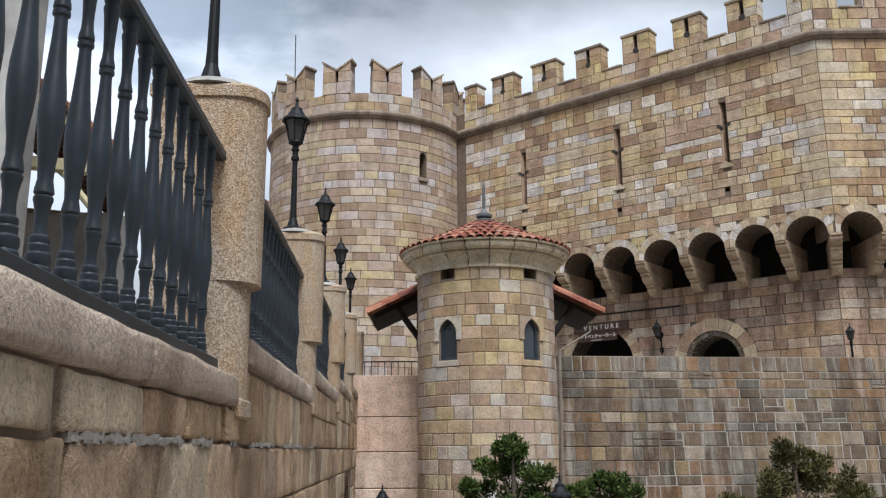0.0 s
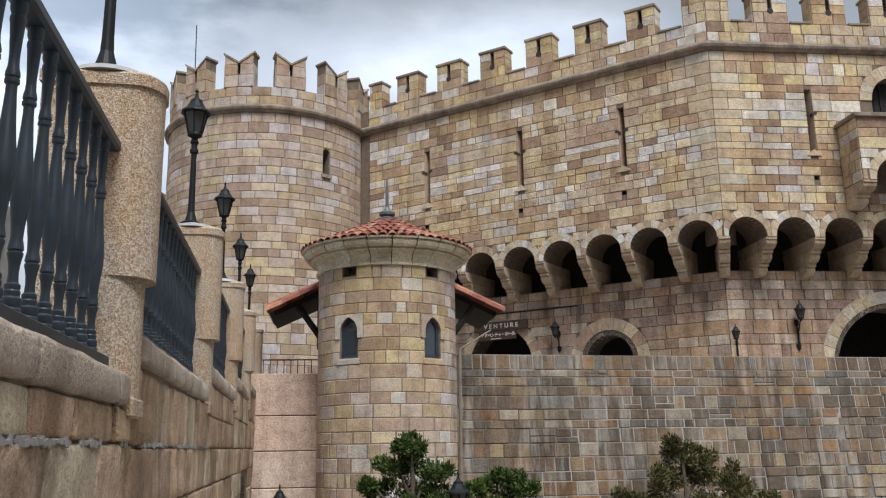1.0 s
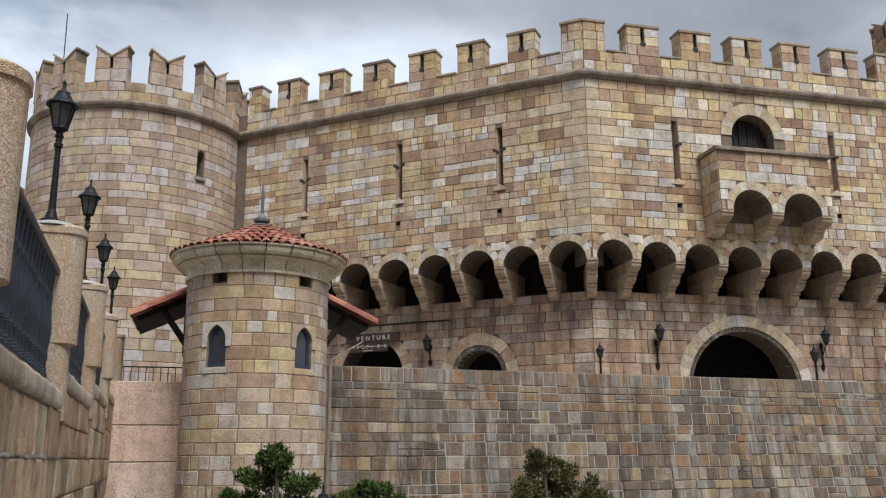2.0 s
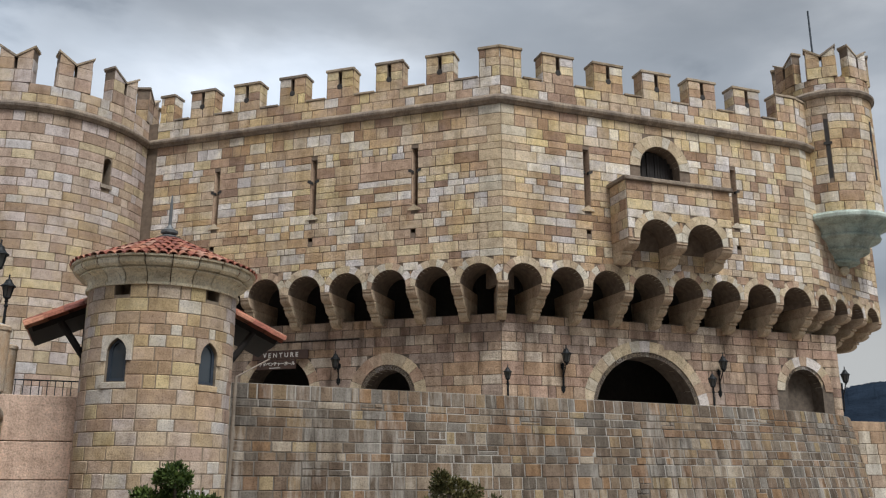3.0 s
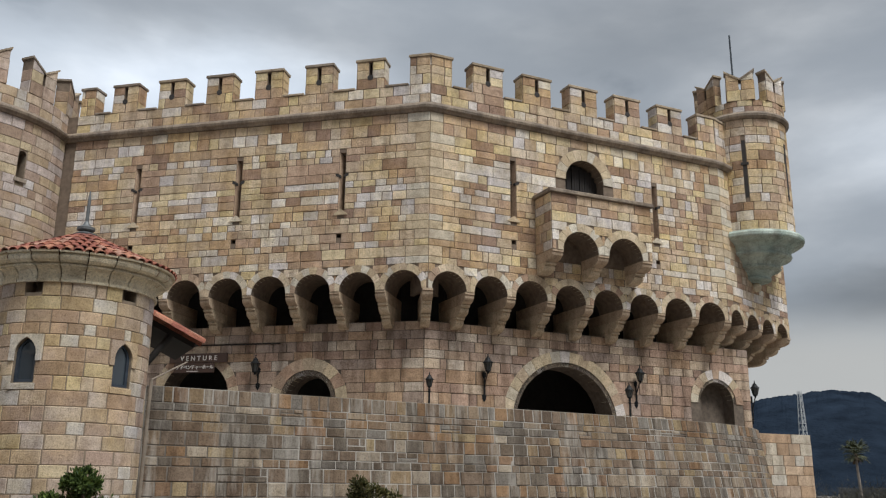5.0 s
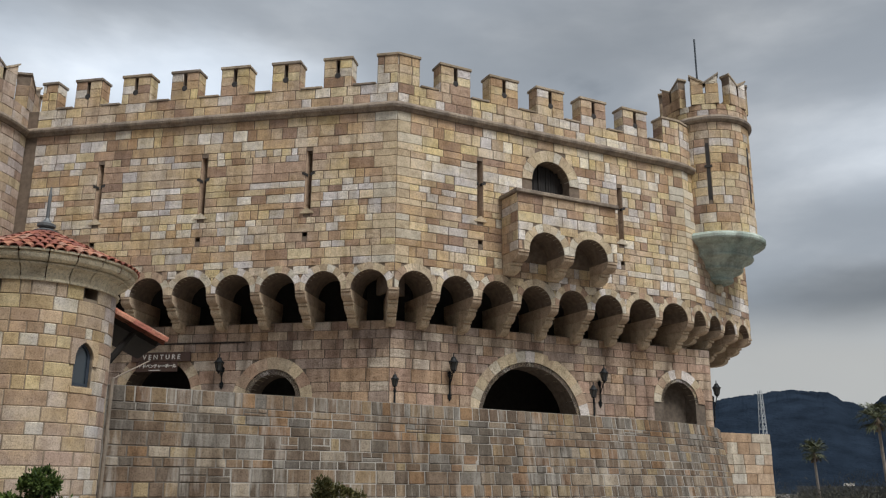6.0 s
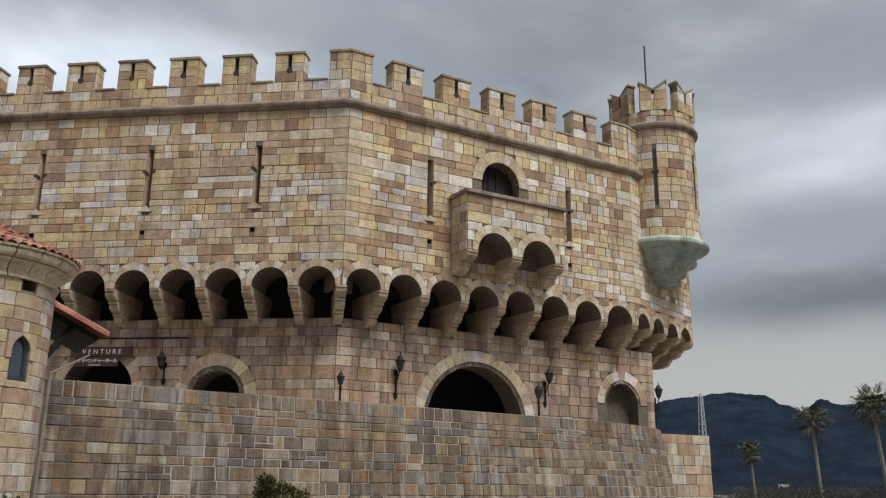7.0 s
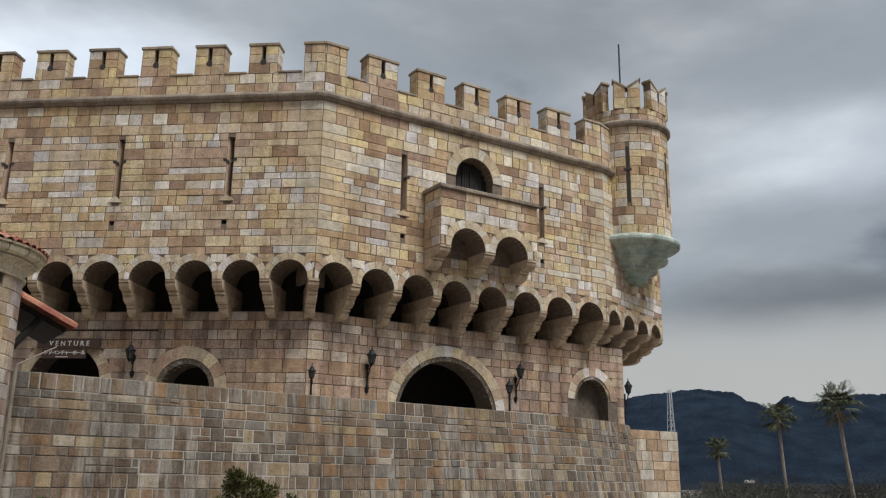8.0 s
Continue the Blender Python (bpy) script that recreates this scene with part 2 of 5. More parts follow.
def aggregate_mat():
    m, nd, lk, bs = base_mat("pebble_dash_post")
    pos = nd.new("ShaderNodeNewGeometry").outputs["Position"]
    v = nd.new("ShaderNodeTexVoronoi")
    v.inputs["Scale"].default_value = 140.0
    lk.new(pos, v.inputs["Vector"])
    peb = ramp_node(nd, lk, v.outputs["Color"], [(0.1, (0.24, 0.175, 0.115)), (0.45, (0.42, 0.325, 0.235)), (0.8, (0.60, 0.52, 0.42))])
    tint = ramp_node(nd, lk, noise_node(nd, lk, pos, 2.6, 4.0, 0.6, (1.6, 1.6, 0.6)), [(0.38, (1.0, 0.82, 0.63)), (0.62, (1.0, 1.0, 1.0))])
    col = mix_node(nd, lk, "MULTIPLY", 0.9, peb, tint)
    fine = noise_node(nd, lk, pos, 60.0, 4.0, 0.7)
    col = mix_node(nd, lk, "MULTIPLY", 0.5, col, ramp_node(nd, lk, fine, [(0.3, (0.6, 0.58, 0.55)), (0.6, (1, 1, 1))]))
    lk.new(col, bs.inputs["Base Color"])
    bs.inputs["Roughness"].default_value = 0.9
    bump_node(nd, lk, bs, v.outputs["Distance"], 0.6, 0.008)
    return m


M_POST = aggregate_mat()


def glass_mat():
    m, nd, lk, bs = base_mat("dark_window_glass")
    bs.inputs["Base Color"].default_value = (0.04, 0.05, 0.06, 1)
    bs.inputs["Roughness"].default_value = 0.08
    bs.inputs["Specular IOR Level"].default_value = 0.6
    return m


M_GLASS = glass_mat()

# ---- builders ----


def part(name, bm, material, parent=None, label=""):
    """One bmesh becomes one mesh object, under a thing or a part."""
    bmesh.ops.recalc_face_normals(bm, faces=bm.faces)
    me = bpy.data.meshes.new(name)
    bm.to_mesh(me)
    bm.free()
    if material:
        me.materials.append(material)
    ob = new(name, me)
    ob.parent = parent
    return tagged(ob, label)


def share(name, me, parent, m):
    ob = new(name, me)
    ob.parent = parent
    ob.matrix_basis = m
    return ob


def box(bm, x0, x1, y0, y1, z0, z1, m=None, chamfer=0.0):
    vs = [bm.verts.new((x, y, z)) for z in (z0, z1) for y in (y0, y1) for x in (x0, x1)]
    fs = [bm.faces.new([vs[i] for i in q]) for q in ((0, 2, 3, 1), (4, 5, 7, 6), (0, 1, 5, 4), (2, 6, 7, 3), (0, 4, 6, 2), (1, 3, 7, 5))]
    if chamfer:
        es = list({e for f in fs for e in f.edges})
        r = bmesh.ops.bevel(bm, geom=es, offset=chamfer, segments=1, affect="EDGES")
        vs = list({v for f in r["faces"] for v in f.verts})
    if m is not None:
        for v in vs:
            v.co = m @ v.co
    return vs


def lathe(bm, profile, n=32, centre=(0, 0), a0=0.0, a1=math.tau, cap=True):
    """Turn a profile of (radius, z) round a vertical axis."""
    full = abs(a1 - a0 - math.tau) < 1e-6
    rings = []
    for i in range(n if full else n + 1):
        a = a0 + (a1 - a0) * i / n
        rings.append([bm.verts.new((centre[0] + r * math.sin(a), centre[1] - r * math.cos(a), z)) for r, z in profile])
    for i in range(n):
        p, q = rings[i], rings[(i + 1) % len(rings)]
        for k in range(len(profile) - 1):
            bm.faces.new((p[k], q[k], q[k + 1], p[k + 1]))
    if cap and full:
        for k in (0, -1):
            if profile[k][0] > 1e-4:
                bm.faces.new([r[k] for r in rings])


def sweep(bm, path, profile, closed=False):
    """Carry a closed profile of (outward, z) along a plan line, mitred; outward is to the right of the way."""
    rows = []
    n = len(path)
    for i, p in enumerate(path):
        p = Vector(p)
        a = Vector(path[i - 1]) if (i or closed) else None
        b = Vector(path[(i + 1) % n]) if (i < n - 1 or closed) else None
        da = (p - a).normalized() if a else None
        db = (b - p).normalized() if b else None
        na = Vector((da.y, -da.x)) if da else None
        nb = Vector((db.y, -db.x)) if db else None
        if na and nb:
            nn = (na + nb).normalized()
            nn = nn / max(0.3, nn.dot(na))
        else:
            nn = na or nb
        rows.append([bm.verts.new((p.x + nn.x * o, p.y + nn.y * o, z)) for o, z in profile])
    k = len(profile)
    for i in range(n if closed else n - 1):
        p, q = rows[i], rows[(i + 1) % n]
        for j in range(k):
            bm.faces.new((p[j], q[j], q[(j + 1) % k], p[(j + 1) % k]))
    if not closed:
        bm.faces.new(rows[0])
        bm.faces.new(rows[-1])


def tube(bm, p, q, r0, r1=None, n=8):
    p, q = Vector(p), Vector(q)
    r1 = r0 if r1 is None else r1
    w = (q - p).normalized()
    u = w.orthogonal().normalized()
    v = w.cross(u)
    a = [bm.verts.new(p + (u * math.cos(t) + v * math.sin(t)) * r0) for t in (math.tau * i / n for i in range(n))]
    b = [bm.verts.new(q + (u * math.cos(t) + v * math.sin(t)) * r1) for t in (math.tau * i / n for i in range(n))]
    for i in range(n):
        bm.faces.new((a[i], a[(i + 1) % n], b[(i + 1) % n], b[i]))
    bm.faces.new(a)
    bm.faces.new(b)


def prism(bm, outline, y0, y1, m=None):
    """An outline of (x, z) pushed from y0 to y1."""
    a = [bm.verts.new((x, y0, z)) for x, z in outline]
    b = [bm.verts.new((x, y1, z)) for x, z in outline]
    n = len(outline)
    for i in range(n):
        bm.faces.new((a[i], a[(i + 1) % n], b[(i + 1) % n], b[i]))
    bm.faces.new(a)
    bm.faces.new(b)
    if m is not None:
        for v in a + b:
            v.co = m @ v.co


def arch_outline(u, half, spring, low, n=14):
    """A round-headed opening: (x, z)."""
    pts = [(u - half, low), (u + half, low)]
    return pts + [(u + half * math.cos(math.pi * i / n), spring + half * math.sin(math.pi * i / n)) for i in range(n + 1)]


def carve(ob, cutters):
    """Cut openings through a solid for good."""
    bm = bmesh.new()
    for make in cutters:
        make(bm)
    bmesh.ops.recalc_face_normals(bm, faces=bm.faces)
    me = bpy.data.meshes.new("cutter")
    bm.to_mesh(me)
    bm.free()
    cut = new("cutter", me)
    mod = ob.modifiers.new("cut", "BOOLEAN")
    mod.operation, mod.solver, mod.object = "DIFFERENCE", "EXACT", cut
    mod.use_self = True
    dg = bpy.context.evaluated_depsgraph_get()
    made = bpy.data.meshes.new_from_object(ob.evaluated_get(dg))
    ob.modifiers.clear()
    ob.data = made
    bpy.data.objects.remove(cut)


def flat_frame(p, q):
    """Plane wall from plan point p to q, seen from its right-hand side: x along, y inward, z up. Returns place(u) and the length."""
    p, q = Vector(p), Vector(q)
    d = (q - p).normalized()
    base = Matrix(((d.x, -d.y, 0, p.x), (d.y, d.x, 0, p.y), (0, 0, 1, 0), (0, 0, 0, 1)))
    return (lambda u: base @ Matrix.Translation((u, 0, 0))), (q - p).length, base


def round_frame(centre, r):
    """Round wall: u runs along its face; u = 0 looks towards -y."""
    def place(u):
        a = u / r
        return Matrix.Translation((centre[0] + r * math.sin(a), centre[1] - r * math.cos(a), 0)) @ Matrix.Rotation(a, 4, "Z")
    return place


STONES = {}


def stone_mesh(w, h, mat, deep=0.09, proud=0.02, cham=0.011, bend=0.0):
    """A block w by h whose face stands proud of the wall; made once for each size."""
    key = (round(w, 3), round(h, 3), mat.name, deep, proud, bend)
    if key not in STONES:
        bm = bmesh.new()
        a, b = w / 2, h / 2
        n = 4 if bend else 1
        def rim(ins, y):
            low = [(-a + ins + (2 * a - 2 * ins) * i / n, -b + ins) for i in range(n + 1)]
            loop = low + [(x, b - ins) for x, z in low[::-1]]
            if not bend:
                return [bm.verts.new((x, y, z)) for x, z in loop]
            return [bm.verts.new(((bend - y) * math.sin(x / bend), bend - (bend - y) * math.cos(x / bend), z)) for x, z in loop]
        rims = [rim(0.0, deep), rim(0.0, -proud + cham * 0.7), rim(cham, -proud)]
        k = 2 * (n + 1)
        for p, q in zip(rims, rims[1:]):
            for i in range(k):
                bm.faces.new((p[i], p[(i + 1) % k], q[(i + 1) % k], q[i]))
        f = rims[-1]
        for i in range(n):
            bm.faces.new((f[i], f[i + 1], f[k - 2 - i], f[k - 1 - i]))
        bmesh.ops.recalc_face_normals(bm, faces=bm.faces)
        me = bpy.data.meshes.new("stone")
        bm.to_mesh(me)
        bm.free()
        me.materials.append(mat)
        STONES[key] = me
    return STONES[key]


def courses(z0, z1, lo, hi, rng):
    zs = [z0]
    while zs[-1] < z1 - lo * 1.2:
        zs.append(zs[-1] + rng.uniform(lo, hi))
    k = (z1 - z0) / (zs[-1] - z0)
    return [z0 + (z - z0) * k for z in zs]


def free_spans(u0, u1, blocked):
    spans = [(u0, u1)]
    for a, b in blocked:
        nxt = []
        for s, e in spans:
            if b <= s or a >= e:
                nxt.append((s, e))
            else:
                if a - s > 0.05:
                    nxt.append((s, a))
                if e - b > 0.05:
                    nxt.append((b, e))
        spans = nxt
    return spans


def lay_stones(thing, place, u0, u1, zs, mat, rng, blocks=(), wide=(0.28, 0.85), gap=0.016, proud=0.02, limit=300, rest=None, first=None, lean=None, bend=0.0, tilt=0.7, split=0.0):
    """Lay courses of blocks along a wall. blocks: functions of a course's (z0, z1) that give the stretches left open.
    Past the limit the blocks are joined into one mesh."""
    todo = []
    for z0, z1 in zip(zs, zs[1:]):
        blocked = [s for f in blocks for s in f(z0, z1)]
        for s, e in free_spans(u0, u1, blocked):
            n = max(1, round((e - s) / rng.uniform(*wide)))
            cuts = [s] + sorted(s + (e - s) * (i + rng.uniform(-0.27, 0.27)) / n for i in range(1, n)) + [e]
            for a, b in zip(cuts, cuts[1:]):
                if split and rng.random() < split and b - a > 0.38:
                    zm = z0 + (z1 - z0) * rng.uniform(0.35, 0.65)
                    um = a + (b - a) * rng.uniform(0.3, 0.7)
                    todo += [(a, b, z0, zm), (a, um, zm, z1), (um, b, zm, z1)]
                else:
                    todo.append((a, b, z0, z1))
    if first:
        todo.sort(key=lambda s: not first(s))
    bm = bmesh.new() if len(todo) > limit else None
    for k, (a, b, z0, z1) in enumerate(todo):
        w, h = b - a - gap, z1 - z0 - gap
        if w < 0.03:
            continue
        wq = max(0.04, math.floor(w / 0.02) * 0.02)
        me = stone_mesh(wq, h, mat, proud=proud, bend=bend)
        m = place((a + b) / 2)
        if lean:
            m = lean(m, (z0 + z1) / 2)
        m = m @ Matrix.Translation((0, rng.uniform(-0.009, 0.009) * tilt / 0.7, (z0 + z1) / 2)) @ pose(0, 0, 0, rng.uniform(-tilt, tilt), rng.uniform(-0.25, 0.25), rng.uniform(-tilt, tilt))
        if k < limit:
            share("stone", me, thing, m)
        else:
            n0 = len(bm.verts)
            bm.from_mesh(me)
            bm.verts.ensure_lookup_table()
            for v in bm.verts[n0:]:
                v.co = m @ v.co
    if bm:
        tagged(part("stonework", bm, rest or mat, thing), kind="stuff")


def ring(thing, m, u, spring, r0, r1, n, mat, name="voussoir", deep=0.25, proud=0.035, a0=0.0, a1=math.pi, side=None):
    """A round arch of wedge stones on the face of a wall."""
    for i in range(n):
        s, e = a0 + (a1 - a0) * i / n + 0.004 / r0, a0 + (a1 - a0) * (i + 1) / n - 0.004 / r0
        key = (name, round(r0, 3), round(r1, 3), n, i, mat.name, deep, proud, side)
        if key not in STONES:
            bm = bmesh.new()
            k = 3
            inner = [(r0 * math.cos(s + (e - s) * j / k), r0 * math.sin(s + (e - s) * j / k)) for j in range(k + 1)]
            outer = [(r1 * math.cos(e - (e - s) * j / k), r1 * math.sin(e - (e - s) * j / k)) for j in range(k + 1)]
            if side:
                # neighbouring arches meet on an upright joint
                outer = [(max(-side, min(side, x)), z) for x, z in outer]
            prism(bm, inner + outer, -proud, deep)
            bmesh.ops.recalc_face_normals(bm, faces=bm.faces)
            me = bpy.data.meshes.new(name)
            bm.to_mesh(me)
            bm.free()
            me.materials.append(mat)
            STONES[key] = me
        share(name, STONES[key], thing, m @ Matrix.Translation((u, 0, spring)))


def block_rect(u0, u1, z0, z1):
    return lambda a, b: [(u0, u1)] if (b > z0 + 0.04 and a < z1 - 0.04) else []


def block_arch(u, r, spring, low):
    def f(a, b):
        mid = (a + b) / 2
        if mid < low:
            return []
        if mid <= spring:
            return [(u - r, u + r)]
        d = mid - spring
        return [(u - math.sqrt(r * r - d * d), u + math.sqrt(r * r - d * d))] if d < r else []
    return f

# ---- castle: plan ----
P0, PC, PK, PD = (0.89, 31.40), (10.95, 23.06), (22.50, 22.745), (27.25, 24.40)
STRING0, STRING1, PARAPET, MERLON = 11.40, 11.72, 12.36, 13.42
SPRING, DEEP = 5.72, 1.10
placeA, LA, mA = flat_frame(P0, PC)
placeB, LB, mB = flat_frame(PC, PK)
placeC, LC, mC = flat_frame(PK, PD)
rng = random.Random(7)
UPPER = [6.03] + courses(6.22, STRING0, 0.19, 0.39, rng)
PARA = [STRING1, STRING1 + 0.3, PARAPET]

# ground
bm = bmesh.new()
lathe(bm, [(0.01, GROUND), (60, GROUND), (400, GROUND - 1.5), (2500, GROUND - 3)], 48)
M_GROUND = plain_mat("paved_ground", (0.22, 0.195, 0.17), 0.9, 0, 0.3, 0.8)
# plain unseen walls, added behind the camera to block low sky light
closing = bmesh.new()
box(closing, -30, 45, -27, -26, GROUND - 0.2, 11.0)
box(closing, 45, 46, -27, 4, GROUND - 0.2, 9.0)
tagged(part("wall_sky_block", closing, M_MORTAR_LIGHT), "unseen plain tan wall added behind the camera to block low sky", "wall", kind="structure")
tagged(part("ground", bm, M_GROUND), "brown grey paved ground of the plaza", "ground", kind="structure")


def wall_core(name, m, length, y0, y1, z0, z1, mat, label, cutters=(), x0=0.0):
    bm = bmesh.new()
    box(bm, x0, length, y0, y1, z0, z1, m)
    ob = part(name, bm, mat)
    if cutters:
        carve(ob, cutters)
    return tagged(ob, label, "wall", kind="structure")


def slit_cut(m, u):
    def f(bm):
        box(bm, u - 0.1, u + 0.1, -0.3, 0.13, 8.30, 10.24, m)
    def g(bm):
        box(bm, u - 0.2, u + 0.2, -0.3, 0.14, 9.40, 9.51, m)
    def h(bm):
        box(bm, u - 0.07, u + 0.07, 0.1, 0.9, 8.32, 10.2, m)
    return [f, g, h]


def hole_cut(m, u, z=7.5, r=0.075):
    return [lambda bm: box(bm, u - r, u + r, -0.3, 0.5, z - r, z + r, m)]


def arch_cut(m, u, half, spring, low, y0=-0.3, y1=2.5):
    return [lambda bm: prism(bm, arch_outline(u, half, spring, low), y0, y1, m)]


def slit_sill(thing, m, u, side=1):
    """The flared foot and the cross arm of an arrow slit."""
    bm = bmesh.new()
    prism(bm, [(u - 0.22, 8.16), (u + 0.22, 8.16), (u + 0.22, 8.2), (u + 0.07, 8.3), (u, 8.36), (u - 0.07, 8.3), (u - 0.22, 8.2)], -0.05, 0.1, m)
    part("sill", bm, M_CREAM, thing)
    bm = bmesh.new()
    lo, hi = ([bm.verts.new(m @ Vector((u + side * x, y, z))) for x, y in ((0.099, -0.004), (-0.012, 0.40), (0.099, 0.40))] for z in (8.31, 10.235))
    for i in range(3):
        bm.faces.new((lo[i], lo[(i + 1) % 3], hi[(i + 1) % 3], hi[i]))
    bm.faces.new(lo)
    bm.faces.new(hi)
    bmesh.ops.recalc_face_normals(bm, faces=bm.faces)
    part("jamb", bm, M_JAMB, thing)
    # cross arms: the notch's shade laid on as near-black plates
    bm = bmesh.new()
    for sg in (-1, 1):
        prism(bm, [(u + sg * 0.06, 9.40), (u + sg * 0.21, 9.45), (u + sg * 0.22, 9.53), (u + sg * 0.17, 9.54), (u + sg * 0.06, 9.49)], -0.024, 0.1, m)
    part("cross_slot_shade", bm, M_DARK, thing)


def corbel_mesh(width, steps=3, z0=4.72, z1=SPRING, deep=DEEP, back=0.9):
    """A stack of stones, each a thin fillet over a round nose, set back one below the other."""
    bm = bmesh.new()
    h = (z1 - z0) / steps
    run = deep * 0.92 / steps
    for i in range(steps):
        y, z = run * i, z1 - h * i
        lip = 0.0 if i == 0 else 0.05
        w = width / 2 - 0.008 * i
        r = run + 0.02
        pts = [(deep + back, z), (y - lip, z), (y - lip, z - h * 0.20), (y + 0.06, z - h * 0.24), (y + 0.03, z - h * 0.34)]
        pts += [(y + 0.03 + r * (1 - math.cos(t)), z - h * 0.34 - h * 0.64 * math.sin(t)) for t in (0.3, 0.6, 0.9, 1.2, 1.5708)]
        pts.append((deep + back, z - h * 0.98))
        a = [bm.verts.new((-w, q, zz)) for q, zz in pts]
        b = [bm.verts.new((w, q, zz)) for q, zz in pts]
        n = len(pts)
        for k in range(n):
            bm.faces.new((a[k], a[(k + 1) % n], b[(k + 1) % n], b[k]))
        bm.faces.new(a)
        bm.faces.new(b)
    bmesh.ops.recalc_face_normals(bm, faces=bm.faces)
    me = bpy.data.meshes.new("corbel")
    bm.to_mesh(me)
    bm.free()
    me.materials.append(M_CORBEL)
    return me


M_CORBEL = stone_mat("corbel_stone", [(0.55, 0.42, 0.30), (0.47, 0.33, 0.23), (0.66, 0.53, 0.38), (0.60, 0.46, 0.33)], "island", streak=0.4)
CORBEL, CORBEL_DEEP = corbel_mesh(0.31), corbel_mesh(0.31, deep=1.62)
R_ARCH, R_RING = 0.578, 0.80


def machicolation(thing, m, corbels, corner=None):
    """Corbels with round arches between them. Returns the arch centres."""
    mids = []
    for u in corbels:
        share("corbel", CORBEL, thing, corner if corner and u == corbels[-1] else m @ Matrix.Translation((u, 0, 0)))
    for a, b in zip(corbels, corbels[1:]):
        mids.append((a + b) / 2)
        ring(thing, m, (a + b) / 2, SPRING, R_ARCH, R_RING, 9, M_VOUSSOIR, proud=0.022, side=(b - a) / 2 - 0.006)
    return mids


def merlon(wall, m, u0, u1, slit=True, z0=PARAPET, z1=MERLON):
    """A battlement block with a keyhole slit, its facing stones and a capstone."""
    u, t = (u0 + u1) / 2, 0.5
    bm = bmesh.new()
    if slit:
        s = 0.055
        box(bm, u0, u - s, 0, t, z0 - 0.02, z1, m)
        box(bm, u + s, u1, 0.001, t - 0.001, z0 - 0.02, z1, m)
        box(bm, u - s, u + s, 0.002, t - 0.002, z0 - 0.02, z0 + 0.36, m)
        box(bm, u - s, u + s, 0.002, t - 0.002, z1 - 0.12, z1, m)
    else:
        box(bm, u0, u1, 0, t, z0 - 0.02, z1, m)
    core = part("merlon", bm, M_MORTAR, wall)
    zs = [z0, z0 + 0.36, z0 + 0.66, z1 - 0.1]
    for a, b in zip(zs, zs[1:]):
        mid = u + (rng.uniform(-0.25, 0.25) if not (slit and a > z0) else 0)
        g = 0.06 if slit and a > z0 else 0.007
        for s, e in ((u0, mid - g), (mid + g, u1)):
            w = math.floor((e - s - 0.012) / 0.02) * 0.02
            share("stone", stone_mesh(w, b - a - 0.012, M_TAN), core, m @ Matrix.Translation(((s + e) / 2, 0, (a + b) / 2)))
        # the two cheeks
        for x, turn in ((u0, -90), (u1, 90)):
            share("stone", stone_mesh(t - 0.03, b - a - 0.012, M_TAN), core, m @ pose(x, t / 2, (a + b) / 2, 0, 0, turn))
    bm = bmesh.new()
    box(bm, u0 - 0.045, u1 + 0.045, -0.05, t + 0.05, z1 - 0.1, z1, m, 0.015)
    part("capstone", bm, M_CAP, core)
    if slit:
        # keyhole foot: a near-black disc on the face in place of its shade
        bm = bmesh.new()
        prism(bm, [(u + 0.1 * math.cos(k), z0 + 0.4 + 0.1 * math.sin(k)) for k in (math.tau * i / 12 for i in range(12))], -0.028, 0.0, m)
        part("slit_foot_shade", bm, M_DARK, core)


def QA(k):
    return 0.72 if (k // 2) % 2 else 0.45


def QB(k):
    return 0.45 if (k // 2) % 2 else 0.85


def QC(k):
    return 0.42 if (k // 2) % 2 else 0.68


# ---- upper wall, west face ----
SLITS_A, SLITS_B = (3.0, 6.68, 10.23), (2.95, 8.6)
CORB_A = [13.02 - 1.448 * i for i in range(9)][::-1]
CORB_B = [1.40 + 1.447 * i for i in range(8)]
midsA = [(a + b) / 2 for a, b in zip(CORB_A, CORB_A[1:])]
cut = [c for u in SLITS_A for c in slit_cut(mA, u) + hole_cut(mA, u - 0.04)]
cut += [c for u in midsA for c in arch_cut(mA, u, R_ARCH, SPRING, 5.0)]
wallA = wall_core("wall_upper_west", mA, LA, 0.0, 1.35, SPRING, PARAPET, M_MORTAR, "tan sandstone upper castle wall with arrow slits and battlements", cut)
blk = [block_rect(u - 0.105, u + 0.105, 8.16, 10.25) for u in SLITS_A] + [block_rect(u - 0.12, u + 0.04, 7.42, 7.58) for u in SLITS_A]
blk += [block_arch(u, R_RING - 0.01, SPRING, 5.0) for u in midsA]
blk += [block_rect(LA - QA(k), LA, z0, z1) for k, (z0, z1) in enumerate(zip(UPPER, UPPER[1:])) if k > 1]
lay_stones(wallA, placeA, 0.45, LA, UPPER, M_TAN, rng, blk, rest=M_TAN_I, first=lambda s: s[0] > 5)
lay_stones(wallA, placeA, 0.4, LA, PARA, M_TAN, rng)
half = ((Vector(PC) - Vector(P0)).to_2d().normalized() + (Vector(PK) - Vector(PC)).to_2d().normalized()).normalized()
machicolation(wallA, mA, CORB_A, Matrix(((half.x, -half.y, 0, PC[0]), (half.y, half.x, 0, PC[1]), (0, 0, 1, 0), (0, 0, 0, 1))))
for u in SLITS_A:
    slit_sill(wallA, mA, u, -1)
for a, b in ((0.45, 1.0), (1.71, 2.66), (3.47, 4.46), (5.26, 6.22), (7.04, 8.0), (8.83, 9.76), (10.6, 11.52)):
    merlon(wallA, mA, a, b, a > 1)
merlon(wallA, mA, 12.39, LA - 0.02, False)

